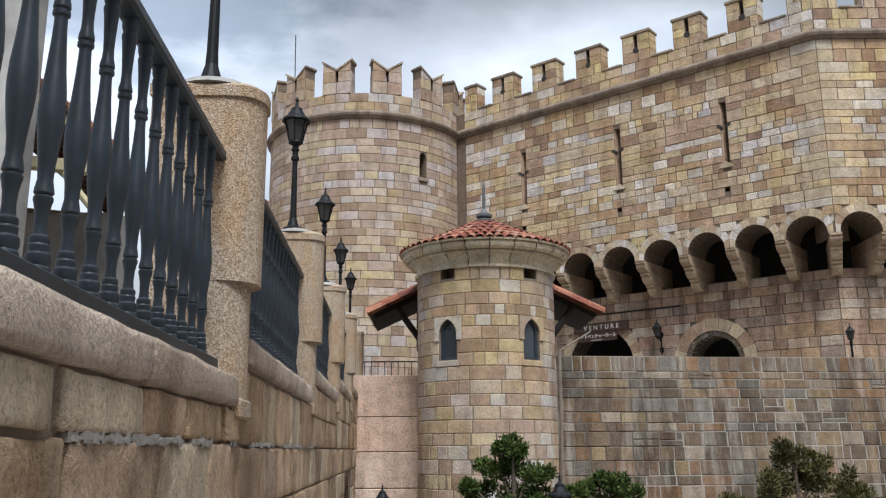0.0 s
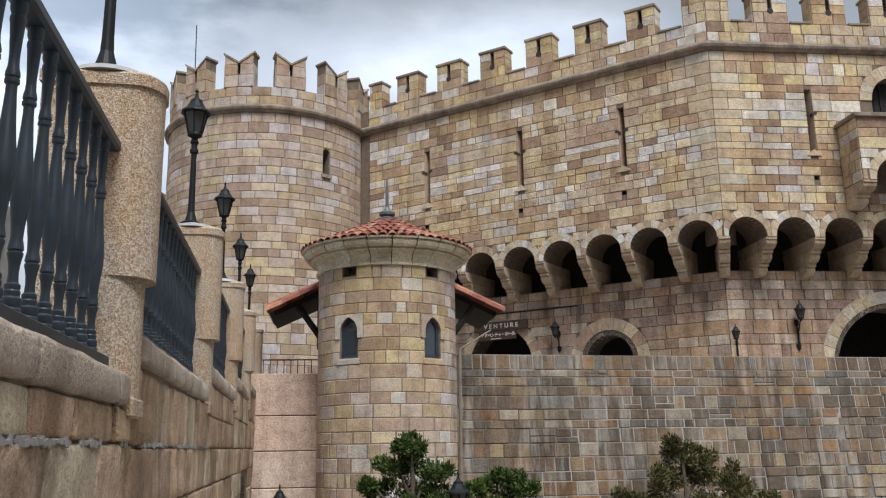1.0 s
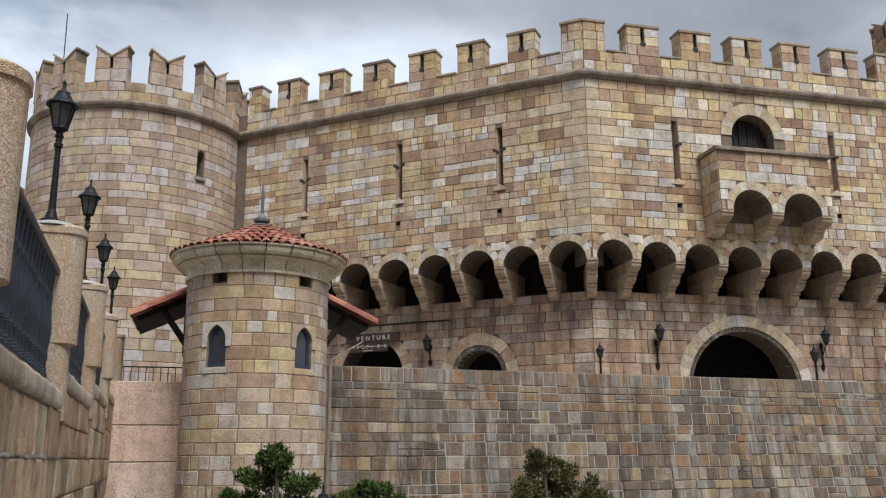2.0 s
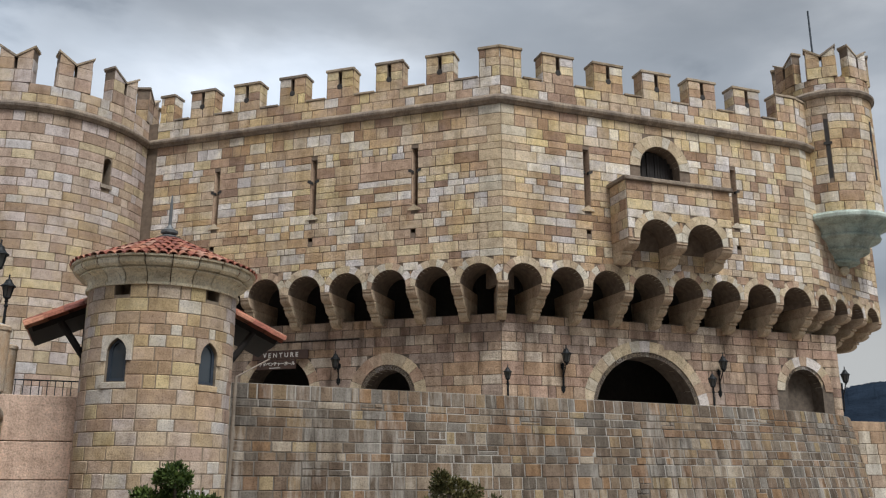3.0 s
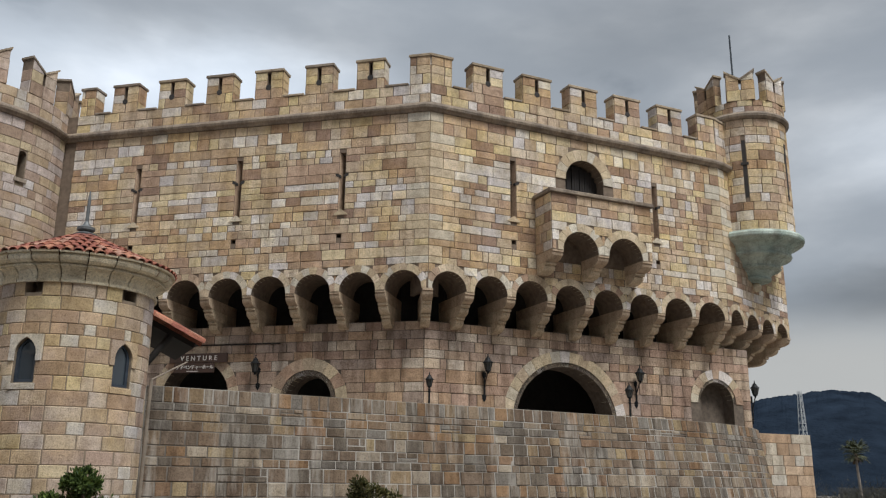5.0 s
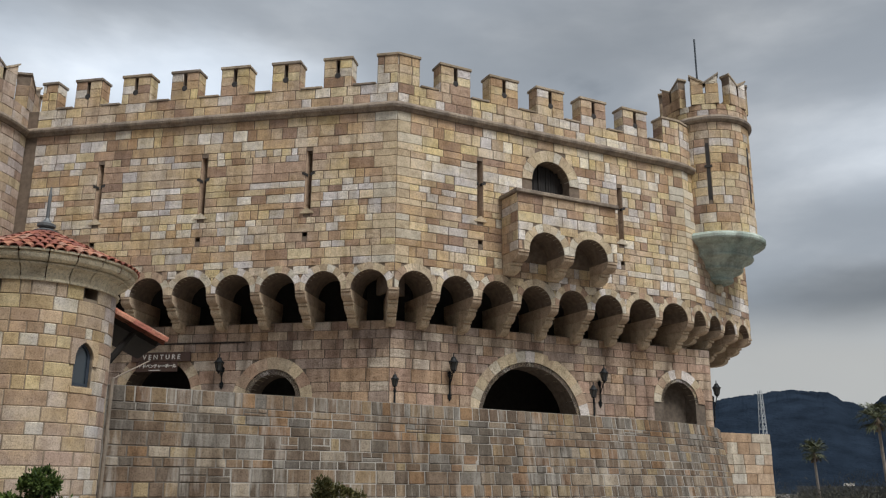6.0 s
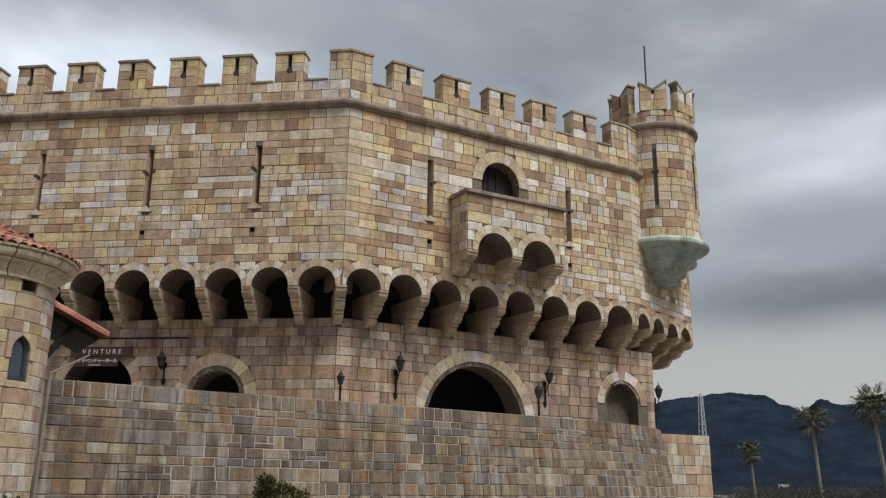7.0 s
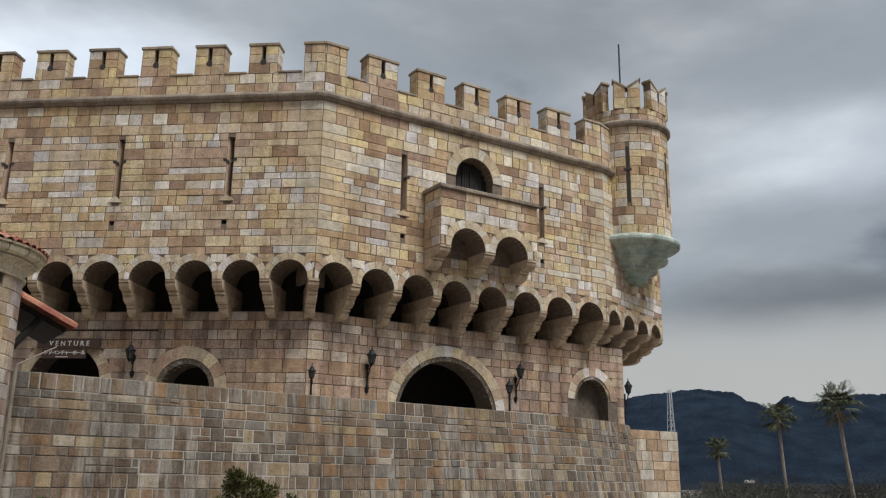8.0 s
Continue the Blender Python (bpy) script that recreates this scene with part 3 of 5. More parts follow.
# ---- upper wall, south face ----
midsB = [0.70] + [(a + b) / 2 for a, b in zip(CORB_B, CORB_B[1:])]
cut = [c for u in SLITS_B for c in slit_cut(mB, u) + hole_cut(mB, u)]
cut += [c for u in midsB for c in arch_cut(mB, u, R_ARCH, SPRING, 5.0)]
WIN_U, WIN_R, WIN_S = 5.70, 0.76, 9.93
cut += arch_cut(mB, WIN_U, WIN_R, WIN_S, 8.9, -0.3, 0.6)
wallB = wall_core("wall_upper_south", mB, LB, 0.0, 1.35, SPRING, PARAPET, M_MORTAR, "tan sandstone upper castle wall with a small balcony and battlements", cut)
blk = [block_rect(u - 0.105, u + 0.105, 8.16, 10.25) for u in SLITS_B] + [block_rect(u - 0.08, u + 0.08, 7.42, 7.58) for u in SLITS_B]
blk += [block_arch(u, R_RING - 0.01, SPRING, 5.0) for u in midsB] + [block_arch(WIN_U, 1.14, WIN_S, 8.9)]
blk += [block_rect(3.80, 7.52, 7.2, 9.0)]
blk += [block_rect(0, QB(k), z0, z1) for k, (z0, z1) in enumerate(zip(UPPER, UPPER[1:])) if k > 1]
blk += [block_rect(LB - QC(k), LB, z0, z1) for k, (z0, z1) in enumerate(zip(UPPER, UPPER[1:])) if k > 1]
lay_stones(wallB, placeB, 0.0, LB, UPPER, M_TAN, rng, blk, rest=M_TAN_I)
lay_stones(wallB, placeB, 0.0, LB, PARA, M_TAN, rng)
machicolation(wallB, mB, CORB_B)
ring(wallB, mB, 0.70, SPRING, R_ARCH, R_RING, 9, M_VOUSSOIR, proud=0.022, side=0.695)
ring(wallB, mB, WIN_U, WIN_S, WIN_R, 1.14, 11, M_CREAM)
for u in SLITS_B:
    slit_sill(wallB, mB, u)
for a, b in ((1.50, 2.60), (3.36, 4.45), (5.22, 6.32), (7.06, 8.15), (8.92, 10.02), (10.75, 11.53)):
    merlon(wallB, mB, a, b, a < 10)
merlon(wallB, mB, 0.02, 0.74, False)
# quoins, long and short by turns
for k, (z0, z1) in list(enumerate(zip(UPPER, UPPER[1:])))[2:]:
    for wall, place, u, w in ((wallA, placeA, LA - QA(k) / 2, QA(k)), (wallB, placeB, QB(k) / 2, QB(k))):
        share("quoin", stone_mesh(w - 0.012, z1 - z0 - 0.012, M_CREAM if k % 4 else M_TAN, proud=0.026), wall, place(u) @ Matrix.Translation((0, 0, (z0 + z1) / 2)))
# barred window
bm = bmesh.new()
for i in range(15):
    x = WIN_U - 0.72 + 1.44 * i / 14
    h = math.sqrt(max(0, WIN_R ** 2 - (x - WIN_U) ** 2))
    box(bm, x - 0.045, x + 0.045, 0.38 + rng.uniform(-0.02, 0.02), 0.42, 8.95, WIN_S + h * rng.uniform(0.75, 1.0), mB)
part("shutter", bm, M_TIMBER, wallB, "weathered dark boards")
# panel behind the boards, near-black in place of the room's shade
bm = bmesh.new()
box(bm, WIN_U - 0.9, WIN_U + 0.9, 0.5, 0.58, 8.9, 10.8, mB)
part("window_back", bm, M_DARK, wallB)

# ---- upper wall, east face ----
CORB_C = [0.02, 1.26, 2.50, 3.74, 4.95]
midsC = [0] + [(a + b) / 2 for a, b in zip(CORB_C, CORB_C[1:])]
wallC = wall_core("wall_upper_east", mC, LC, 0.0, 1.35, SPRING, PARAPET, M_MORTAR, "tan sandstone end wall of the castle beside the turret",
                  [c for u in midsC[1:] for c in arch_cut(mC, u, 0.47, SPRING, 5.0)])
lay_stones(wallC, placeC, 0.0, LC, UPPER, M_TAN, rng, [block_arch(u, 0.67, SPRING, 5.0) for u in midsC[1:]] + [block_rect(0, QB(k), z0, z1) for k, (z0, z1) in enumerate(zip(UPPER, UPPER[1:])) if k > 1])
for k, (z0, z1) in list(enumerate(zip(UPPER, UPPER[1:])))[2:]:
    for wall, place, u, w in ((wallB, placeB, LB - QC(k) / 2, QC(k)), (wallC, placeC, QB(k) / 2, QB(k))):
        share("quoin", stone_mesh(w - 0.014, z1 - z0 - 0.014, M_CREAM if k % 3 else M_TAN, proud=0.024), wall, place(u) @ Matrix.Translation((0, 0, (z0 + z1) / 2)))
lay_stones(wallC, placeC, 0.0, 2.0, PARA, M_TAN, rng)
for u in CORB_C[1:]:
    share("corbel", CORBEL_DEEP, wallC, mC @ Matrix.Translation((u, 0, 0)))
for u in midsC[1:]:
    ring(wallC, mC, u, SPRING, 0.47, 0.68, 9, M_VOUSSOIR, proud=0.022, side=0.612)
merlon(wallC, mC, 0.02, 0.9, False)
placeE, LE, mE = flat_frame(PD, (31.5, 33.0))
wallE = wall_core("wall_upper_rear", mE, LE, 0.0, 1.35, SPRING, PARAPET, M_TAN_I, "plain sandstone rear wall of the castle")
# unseen slab that closes the walls on top, added to keep light out
bm = bmesh.new()
pl = [(1.6, 32.0), (11.2, 24.0), (21.9, 23.7), (26.6, 25.2), (31, 33), (28, 44), (4, 44)]
vs = [[bm.verts.new((x, y, z)) for x, y in pl] for z in (11.3, 11.6)]
for i in range(len(pl)):
    bm.faces.new((vs[0][i], vs[0][i - 1], vs[1][i - 1], vs[1][i]))
bm.faces.new(vs[0])
bm.faces.new(vs[1])
tagged(part("wall_light_cap", bm, M_MORTAR_DARK), "unseen flat slab added behind the battlements to keep light out", "roof", kind="structure")

# string course
PROF = [(-0.05, STRING0), (0.06, STRING0), (0.10, STRING0 + 0.05), (0.17, STRING0 + 0.10), (0.19, STRING0 + 0.17), (0.17, STRING0 + 0.23),
        (0.10, STRING0 + 0.26), (0.05, STRING1), (-0.05, STRING1)]
bm = bmesh.new()
sweep(bm, [P0, (PC[0] - 0.45, PC[1] + 0.37), (PC[0] - 0.12, PC[1] + 0.07), (PC[0] + 0.12, PC[1]), (PC[0] + 0.5, PC[1] - 0.01), (PK[0] - 0.3, PK[1]), (PK[0] + 0.25, PK[1] + 0.05), PD], PROF)
tagged(part("trim", bm, M_STRING), "dark weathered stone string course below the battlements", "moulding", kind="structure")
# crenel sills
for m, spans in ((mA, ((1.0, 1.71), (2.66, 3.47), (4.46, 5.26), (6.22, 7.04), (8.0, 8.83), (9.76, 10.6), (11.52, 12.39))),
                 (mB, ((0.74, 1.5), (2.6, 3.36), (4.45, 5.22), (6.32, 7.06), (8.15, 8.92), (10.02, 10.75)))):
    for a, b in spans:
        bm = bmesh.new()
        box(bm, a + 0.05, b - 0.05, -0.05, 0.55, PARAPET + 0.002, PARAPET + 0.075, m, 0.012)
        part("crenel_sill", bm, M_CAP, wallA if m is mA else wallB)

# ---- balcony on the south face ----
bm = bmesh.new()
BU0, BU1, BD = 3.74, 7.58, 1.0
box(bm, BU0, BU1, -BD, -0.002, 7.15, 9.0, mB)
bal = part("balcony", bm, M_MORTAR)
tagged(bal, "corbelled tan sandstone balcony below the arched window", "balcony")
BMID = [BU0 + 1.06, BU1 - 1.06]
carve(bal, [c for u in BMID for c in arch_cut(mB, u, 0.66, 7.15, 6.8, -BD - 0.3, -0.03)])
BZ = [7.15, 7.45, 7.78, 8.06, 8.40, 8.68, 9.0]
fr = mB @ Matrix.Translation((0, -BD, 0))
lay_stones(bal, lambda u: fr @ Matrix.Translation((u, 0, 0)), BU0, BU1, BZ, M_TAN, rng, [block_arch(u, 0.92, 7.15, 7.0) for u in BMID])
lay_stones(bal, lambda u: mB @ pose(BU0, -u, 0, 0, 0, -90), 0.03, BD, BZ, M_TAN, rng)
for u in BMID:
    ring(bal, fr, u, 7.15, 0.66, 0.93, 9, M_CREAM, proud=0.022, side=(BMID[1] - BMID[0]) / 2 - 0.006)
bm = bmesh.new()
box(bm, BU0 - 0.1, BU1 + 0.1, -BD - 0.1, 0.0, 9.0, 9.13, mB, 0.02)
part("slab", bm, M_STRING, bal, "thin weathered stone slab")
BC = corbel_mesh(0.40, 2, 6.50, 7.15, BD, 0.1)
for u in (BU0 + 0.21, (BU0 + BU1) / 2, BU1 - 0.21):
    share("corbel", BC, bal, mB @ Matrix.Translation((u, -BD, 0)))

# ---- lower walls ----
nA = Vector((0.638, 0.770)) * DEEP
CL = (11.36, 24.15)
placeLA, LLA, mLA = flat_frame((P0[0] + nA.x, P0[1] + nA.y), CL)
placeLB, LLB, mLB = flat_frame(CL, (24.30, 23.80))
LOWZ = courses(0.9, 4.94, 0.26, 0.42, rng)
D1, D2 = (5.12, 1.18, 2.69), (8.98, 0.77, 2.57)
du = (Vector(PC) - Vector(P0)).length - LLA
cutLA = arch_cut(mLA, D1[0], D1[1], D1[2], 0.9, -0.3, 1.6) + arch_cut(mLA, D2[0], D2[1], D2[2], 0.9, -0.3, 1.6)
wallLA = wall_core("wall_lower_west", mLA, LLA, 0.0, 0.9, 0.0, 4.95, M_MORTAR_DARK, "brown sandstone lower wall with two round-headed doorways", cutLA)
lay_stones(wallLA, placeLA, 0.0, LLA, LOWZ, M_PINK, rng, [block_arch(D1[0], 1.5, D1[2], 0.5), block_arch(D2[0], 1.28, D2[2], 0.5)], wide=(0.45, 0.95))
ring(wallLA, mLA, D1[0], D1[2], 1.18, 1.52, 13, M_VOUSSOIR, proud=0.026)
ring(wallLA, mLA, D2[0], D2[2], 0.93, 1.30, 9, M_VOUSSOIR, proud=0.026)
ring(wallLA, mLA, D2[0], D2[2], 0.77, 0.92, 9, M_VOUSSOIR, deep=0.4, proud=0.0)
B1, B2 = (5.05, 1.86, 1.98), (11.38, 0.75, 2.94)
cutLB = arch_cut(mLB, B1[0], B1[1], B1[2], 0.9, -0.3, 1.6) + arch_cut(mLB, B2[0], B2[1], B2[2], 0.9, -0.3, 0.5)
wallLB = wall_core("wall_lower_south", mLB, LLB, 0.0, 0.9, 0.0, 4.95, M_MORTAR_DARK, "brown sandstone lower wall with a wide archway and an arched niche", cutLB)
lay_stones(wallLB, placeLB, 0.0, LLB, LOWZ, M_PINK, rng, [block_arch(B1[0], 2.3, B1[2], 0.5), block_arch(B2[0], 1.17, B2[2], 0.5)], wide=(0.4, 0.9))
ring(wallLB, mLB, B1[0], B1[2], 2.0, 2.36, 19, M_VOUSSOIR, proud=0.026)
ring(wallLB, mLB, B1[0], B1[2], 1.86, 1.99, 19, M_VOUSSOIR, deep=0.4, proud=0.0)
ring(wallLB, mLB, B2[0], B2[2], 0.865, 1.19, 11, M_VOUSSOIR, proud=0.026)
ring(wallLB, mLB, B2[0], B2[2], 0.75, 0.86, 11, M_VOUSSOIR, deep=0.3, proud=0.0)
placeLE, LLE, mLE = flat_frame((24.30, 23.80), (26.55, 26.10))
wallLE = wall_core("wall_lower_rear", mLE, LLE, 0.0, 0.9, 0.0, 4.95, M_PINK, "plain brown sandstone rear wall")
# the passage behind the doorways, its shade put into a near-black colour
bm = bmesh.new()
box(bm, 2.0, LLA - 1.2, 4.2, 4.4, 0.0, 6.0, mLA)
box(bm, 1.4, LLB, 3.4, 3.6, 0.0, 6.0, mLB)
# added shafts behind the corbels, closed at the back with near-black as shade
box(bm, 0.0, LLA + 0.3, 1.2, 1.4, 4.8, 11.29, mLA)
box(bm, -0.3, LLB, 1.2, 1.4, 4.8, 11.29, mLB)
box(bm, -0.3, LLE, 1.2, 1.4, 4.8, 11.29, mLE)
tagged(part("wall_shade_back", bm, M_DARK), "inner wall behind the archways and corbels, near-black in place of shade", "wall", kind="structure")
# passage ceiling, its shade also put into the near-black colour
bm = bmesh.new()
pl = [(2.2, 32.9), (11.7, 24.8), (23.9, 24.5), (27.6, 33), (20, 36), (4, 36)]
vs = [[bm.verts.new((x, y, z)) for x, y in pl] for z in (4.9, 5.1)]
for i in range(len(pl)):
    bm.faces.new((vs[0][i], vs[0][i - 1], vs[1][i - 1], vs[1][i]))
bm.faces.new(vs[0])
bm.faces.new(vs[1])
tagged(part("ceiling", bm, M_DARK), "passage ceiling inside the archways, near-black in place of shade", "ceiling", kind="structure")

# ---- round tower ----
TC, TR = (-2.53, 32.90), 3.75
bm = bmesh.new()
lathe(bm, [(TR, GROUND), (TR, PARAPET), (TR - 0.5, PARAPET), (TR - 0.5, 11.5), (0.01, 11.5)], 64, TC)
tower = part("round_tower", bm, M_MORTAR_LIGHT)
tagged(tower, "round yellow sandstone tower with swallow-tailed battlements", "tower")
placeT = round_frame(TC, TR)
TWS = 0.62 * TR
TZ = courses(1.0, STRING0, 0.26, 0.4, rng)
carve(tower, [lambda bm: prism(bm, [(-0.14, 9.4), (0.14, 9.4)] + [(0.14 * math.cos(k), 10.22 + 0.14 * math.sin(k)) for k in (math.pi * i / 8 for i in range(9))], -0.4, 0.45, placeT(TWS))])
lay_stones(tower, placeT, -1.5 * TR, 1.15 * TR, TZ, M_TOWER, rng, [block_rect(TWS - 0.15, TWS + 0.15, 9.36, 10.38)], wide=(0.4, 0.85), first=lambda s: s[2] > 3, rest=stone_mat("yellow_sandstone_rubble", TOWER, "island"), bend=TR, tilt=0.4)
lay_stones(tower, placeT, -1.5 * TR, 1.15 * TR, PARA, M_TOWER, rng, wide=(0.4, 0.8), bend=TR, tilt=0.4)
bm = bmesh.new()
prism(bm, [(-0.22, 9.3), (0.22, 9.3), (0.22, 9.42), (-0.22, 9.42)], -0.06, 0.1, placeT(TWS))
part("sill", bm, M_CAP, tower)
bm = bmesh.new()
lathe(bm, [(TR + o, z) for o, z in PROF], 64, TC)
part("string_course", bm, M_STRING, tower, "dark weathered stone moulding")


def swallow_merlon(thing, place, u, w, z0, h, t=0.45, mat=None):
    """A battlement with a swallow-tail top and a slit in its middle."""
    m = place(u)
    a, g = w / 2, 0.05
    v, s = h * 0.72, h
    bm = bmesh.new()
    for sg in (-1, 1):
        prism(bm, [(sg * a, z0), (sg * a, z0 + s), (sg * g, z0 + v), (sg * g, z0)], 0.0, t, m)
    box(bm, -g, g, 0.002, t - 0.002, z0, z0 + h * 0.38, m)
    core = part("merlon", bm, M_MORTAR, thing)
    zs = [z0, z0 + h * 0.36, z0 + h * 0.68]
    for lo, hi in zip(zs, zs[1:]):
        gg = g if lo > z0 else 0.006
        for sg in (-1, 1):
            ww = math.floor((a - gg - 0.01) / 0.02) * 0.02
            share("stone", stone_mesh(ww, hi - lo - 0.012, mat), core, m @ Matrix.Translation((sg * (a + gg) / 2, 0, (lo + hi) / 2)))
            share("stone", stone_mesh(t - 0.03, hi - lo - 0.012, mat), core, m @ pose(sg * a, t / 2, (lo + hi) / 2, 0, 0, 90 * sg))
    for sg in (-1, 1):
        bm = bmesh.new()
        prism(bm, [(sg * (a + 0.05), z0 + s - 0.01), (sg * (a + 0.05), z0 + s + 0.06), (0, z0 + v + 0.045), (0, z0 + v - 0.03)], -0.05, t + 0.05, m)
        part("capstone", bm, M_CAP, core)
        bm = bmesh.new()
        prism(bm, [(sg * (a - 0.012), z0 + h * 0.685), (sg * (a - 0.012), z0 + s - 0.012), (sg * g, z0 + v - 0.012), (sg * g, z0 + h * 0.685)], -0.022, 0.05, m)
        part("stone", bm, mat, core)


for k in range(13):
    swallow_merlon(tower, placeT, radians(14.0 + 360 / 13 * k) * TR, 1.04, PARAPET, 1.25, mat=M_TOWER)

# ---- terrace wall ----
TERR = [(2.52, 18.28), (6.96, 18.70), (11.78, 19.12), (15.3, 19.45), (18.2, 19.85), (20.4, 20.52), (22.25, 21.6), (23.6, 23.2), (24.3, 25.5)]


def smooth(path, step=0.5):
    """A round line through the plan points."""
    pts = []
    p = [Vector(q) for q in path]
    p = [p[0] * 2 - p[1]] + p + [p[-1] * 2 - p[-2]]
    for i in range(1, len(p) - 2):
        n = max(1, int((p[i + 1] - p[i]).length / step))
        for k in range(n):
            t = k / n
            a, b, c, d = p[i - 1], p[i], p[i + 1], p[i + 2]
            pts.append(0.5 * ((2 * b) + (c - a) * t + (2 * a - 5 * b + 4 * c - d) * t * t + (3 * b - a - 3 * c + d) * t * t * t))
    return pts + [p[-2]]


TP = smooth(TERR)
TOP = 1.90


def batter(x):
    """The lean of the wall grows towards the bay."""
    t = max(0.0, min(1.0, (x - 8.0) / 9.0))
    return 0.06 + 0.11 * t * t * (3 - 2 * t)


bm = bmesh.new()
sweep(bm, TP, [(1.0, GROUND - 0.1), (0.0, TOP), (-0.5, TOP), (-0.5, 0.8), (-0.5, GROUND - 0.1)])
bm.verts.ensure_lookup_table()
for i in range(len(TP)):
    foot, head = bm.verts[5 * i], bm.verts[5 * i + 1]
    k = (TOP - GROUND + 0.1) * batter(TP[i].x)
    foot.co.x, foot.co.y = head.co.x + (foot.co.x - head.co.x) * k, head.co.y + (foot.co.y - head.co.y) * k
terr = part("wall_terrace", bm, M_JOINT)
tagged(terr, "battered grey and brown rubble stone terrace wall with pale joints", "wall", kind="structure")
lens = [0.0]
for a, b in zip(TP, TP[1:]):
    lens.append(lens[-1] + (b - a).length)


def placeTerr(u):
    i = max(0, min(len(TP) - 2, sum(1 for s in lens if s <= u) - 1))
    a, b = TP[i], TP[i + 1]
    d = (b - a).normalized()
    p = a + d * (u - lens[i])
    return Matrix(((d.x, -d.y, 0, p.x), (d.y, d.x, 0, p.y), (0, 0, 1, 0), (0, 0, 0, 1)))


def lean_terr(m, z):
    k = batter(m.translation.x)
    return m @ Matrix.Translation((0, -(TOP - z) * k, z)) @ Matrix.Rotation(-math.atan(k), 4, "X") @ Matrix.Translation((0, 0, -z))


TERRZ = courses(-1.6, TOP - 0.32, 0.15, 0.30, rng) + [TOP]
ARCH_U = 10.5
# terrace deck
bm = bmesh.new()
sweep(bm, TP[:-4], [(-0.3, 0.7), (-0.3, 0.86), (-9.0, 0.86), (-9.0, 0.7)])
tagged(part("terrace_floor", bm, M_GROUND), "paved walkway behind the terrace wall", "floor", kind="structure")
mTA = lean_terr(placeTerr(ARCH_U), -1.55)
ring(terr, mTA, 0.0, -1.55, 0.5, 0.76, 11, M_GREY, proud=0.03)
# arch left uncut: a near-black sheet on the wall stands for its shade
bm = bmesh.new()
prism(bm, arch_outline(0.0, 0.5, -1.55, -3.0), -0.004, 0.02, mTA)
part("opening", bm, M_DARK, terr)
lay_stones(terr, placeTerr, 0.02, lens[-1], TERRZ, M_GREY, rng, [block_arch(ARCH_U, 0.74, -1.55, -3.0)], wide=(0.26, 0.68), gap=0.018, proud=0.012, tilt=0.6, split=0.05, rest=M_GREY_I, first=lambda s: s[2] > 0 and 4 < s[0] < 18, lean=lean_terr)
# end wall past the terrace
placeF, LF, mF = flat_frame((23.9, 24.4), (27.6, 24.2))
wallF = wall_core("wall_end", mF, LF, 0.0, 2.0, GROUND, 2.02, M_MORTAR, "pale sandstone block wall beside the battered terrace wall")
lay_stones(wallF, placeF, 0.0, LF, courses(-2.6, 2.02, 0.3, 0.42, rng), stone_mat("pale_orange_block", [(0.50, 0.36, 0.25), (0.55, 0.41, 0.29), (0.58, 0.51, 0.41), (0.46, 0.32, 0.21), (0.52, 0.40, 0.30), (0.62, 0.57, 0.49)]), rng, wide=(0.45, 1.1))

# ---- corner turret ----
BT, BR = (24.72, 23.56), 1.60
placeBT = round_frame(BT, BR)
a_cam = math.atan2(-BT[0], BT[1])  # the side that looks to the plaza
bm = bmesh.new()
lathe(bm, [(0.01, 9.1), (BR, 9.1), (BR, 14.2), (BR - 0.35, 14.2), (BR - 0.35, 13.6), (0.01, 13.6)], 48, BT)
turret = part("corner_turret", bm, M_MORTAR)
tagged(turret, "slender round sandstone corner turret with a green stone base", "turret")
US = (a_cam + 0.02) * BR
lay_stones(turret, placeBT, (a_cam - 1.5) * BR, (a_cam + 1.8) * BR, courses(9.1, 13.45, 0.26, 0.37, rng), M_TAN, rng, [block_rect(US - 0.07, US + 0.07, 10.35, 12.6)], wide=(0.35, 0.7), bend=BR, tilt=0.3)
lay_stones(turret, placeBT, (a_cam - 1.9) * BR, (a_cam + 1.9) * BR, [13.72, 13.96, 14.2], M_TAN, rng, wide=(0.35, 0.6), bend=BR, tilt=0.3)
# turret slits are not cut: near-black strips carry their shade
bm = bmesh.new()
box(bm, -0.06, 0.06, -0.006, 0.02, 10.35, 12.6, placeBT(US))
box(bm, -0.14, 0.14, -0.03, 0.0, 11.62, 11.72, placeBT(US))
part("slit_shade", bm, M_DARK, turret)
UT = (a_cam + 1.15) * BR
bm = bmesh.new()
box(bm, -0.06, 0.06, -0.03, 0.02, 10.35, 12.6, placeBT(UT))
part("slit_shade", bm, M_DARK, turret)
bm = bmesh.new()
lathe(bm, [(BR - 0.05, 13.45), (BR + 0.06, 13.45), (BR + 0.15, 13.53), (BR + 0.16, 13.62), (BR + 0.08, 13.72), (BR - 0.05, 13.72)], 48, BT)
part("string_course", bm, M_STRING, turret)
bm = bmesh.new()
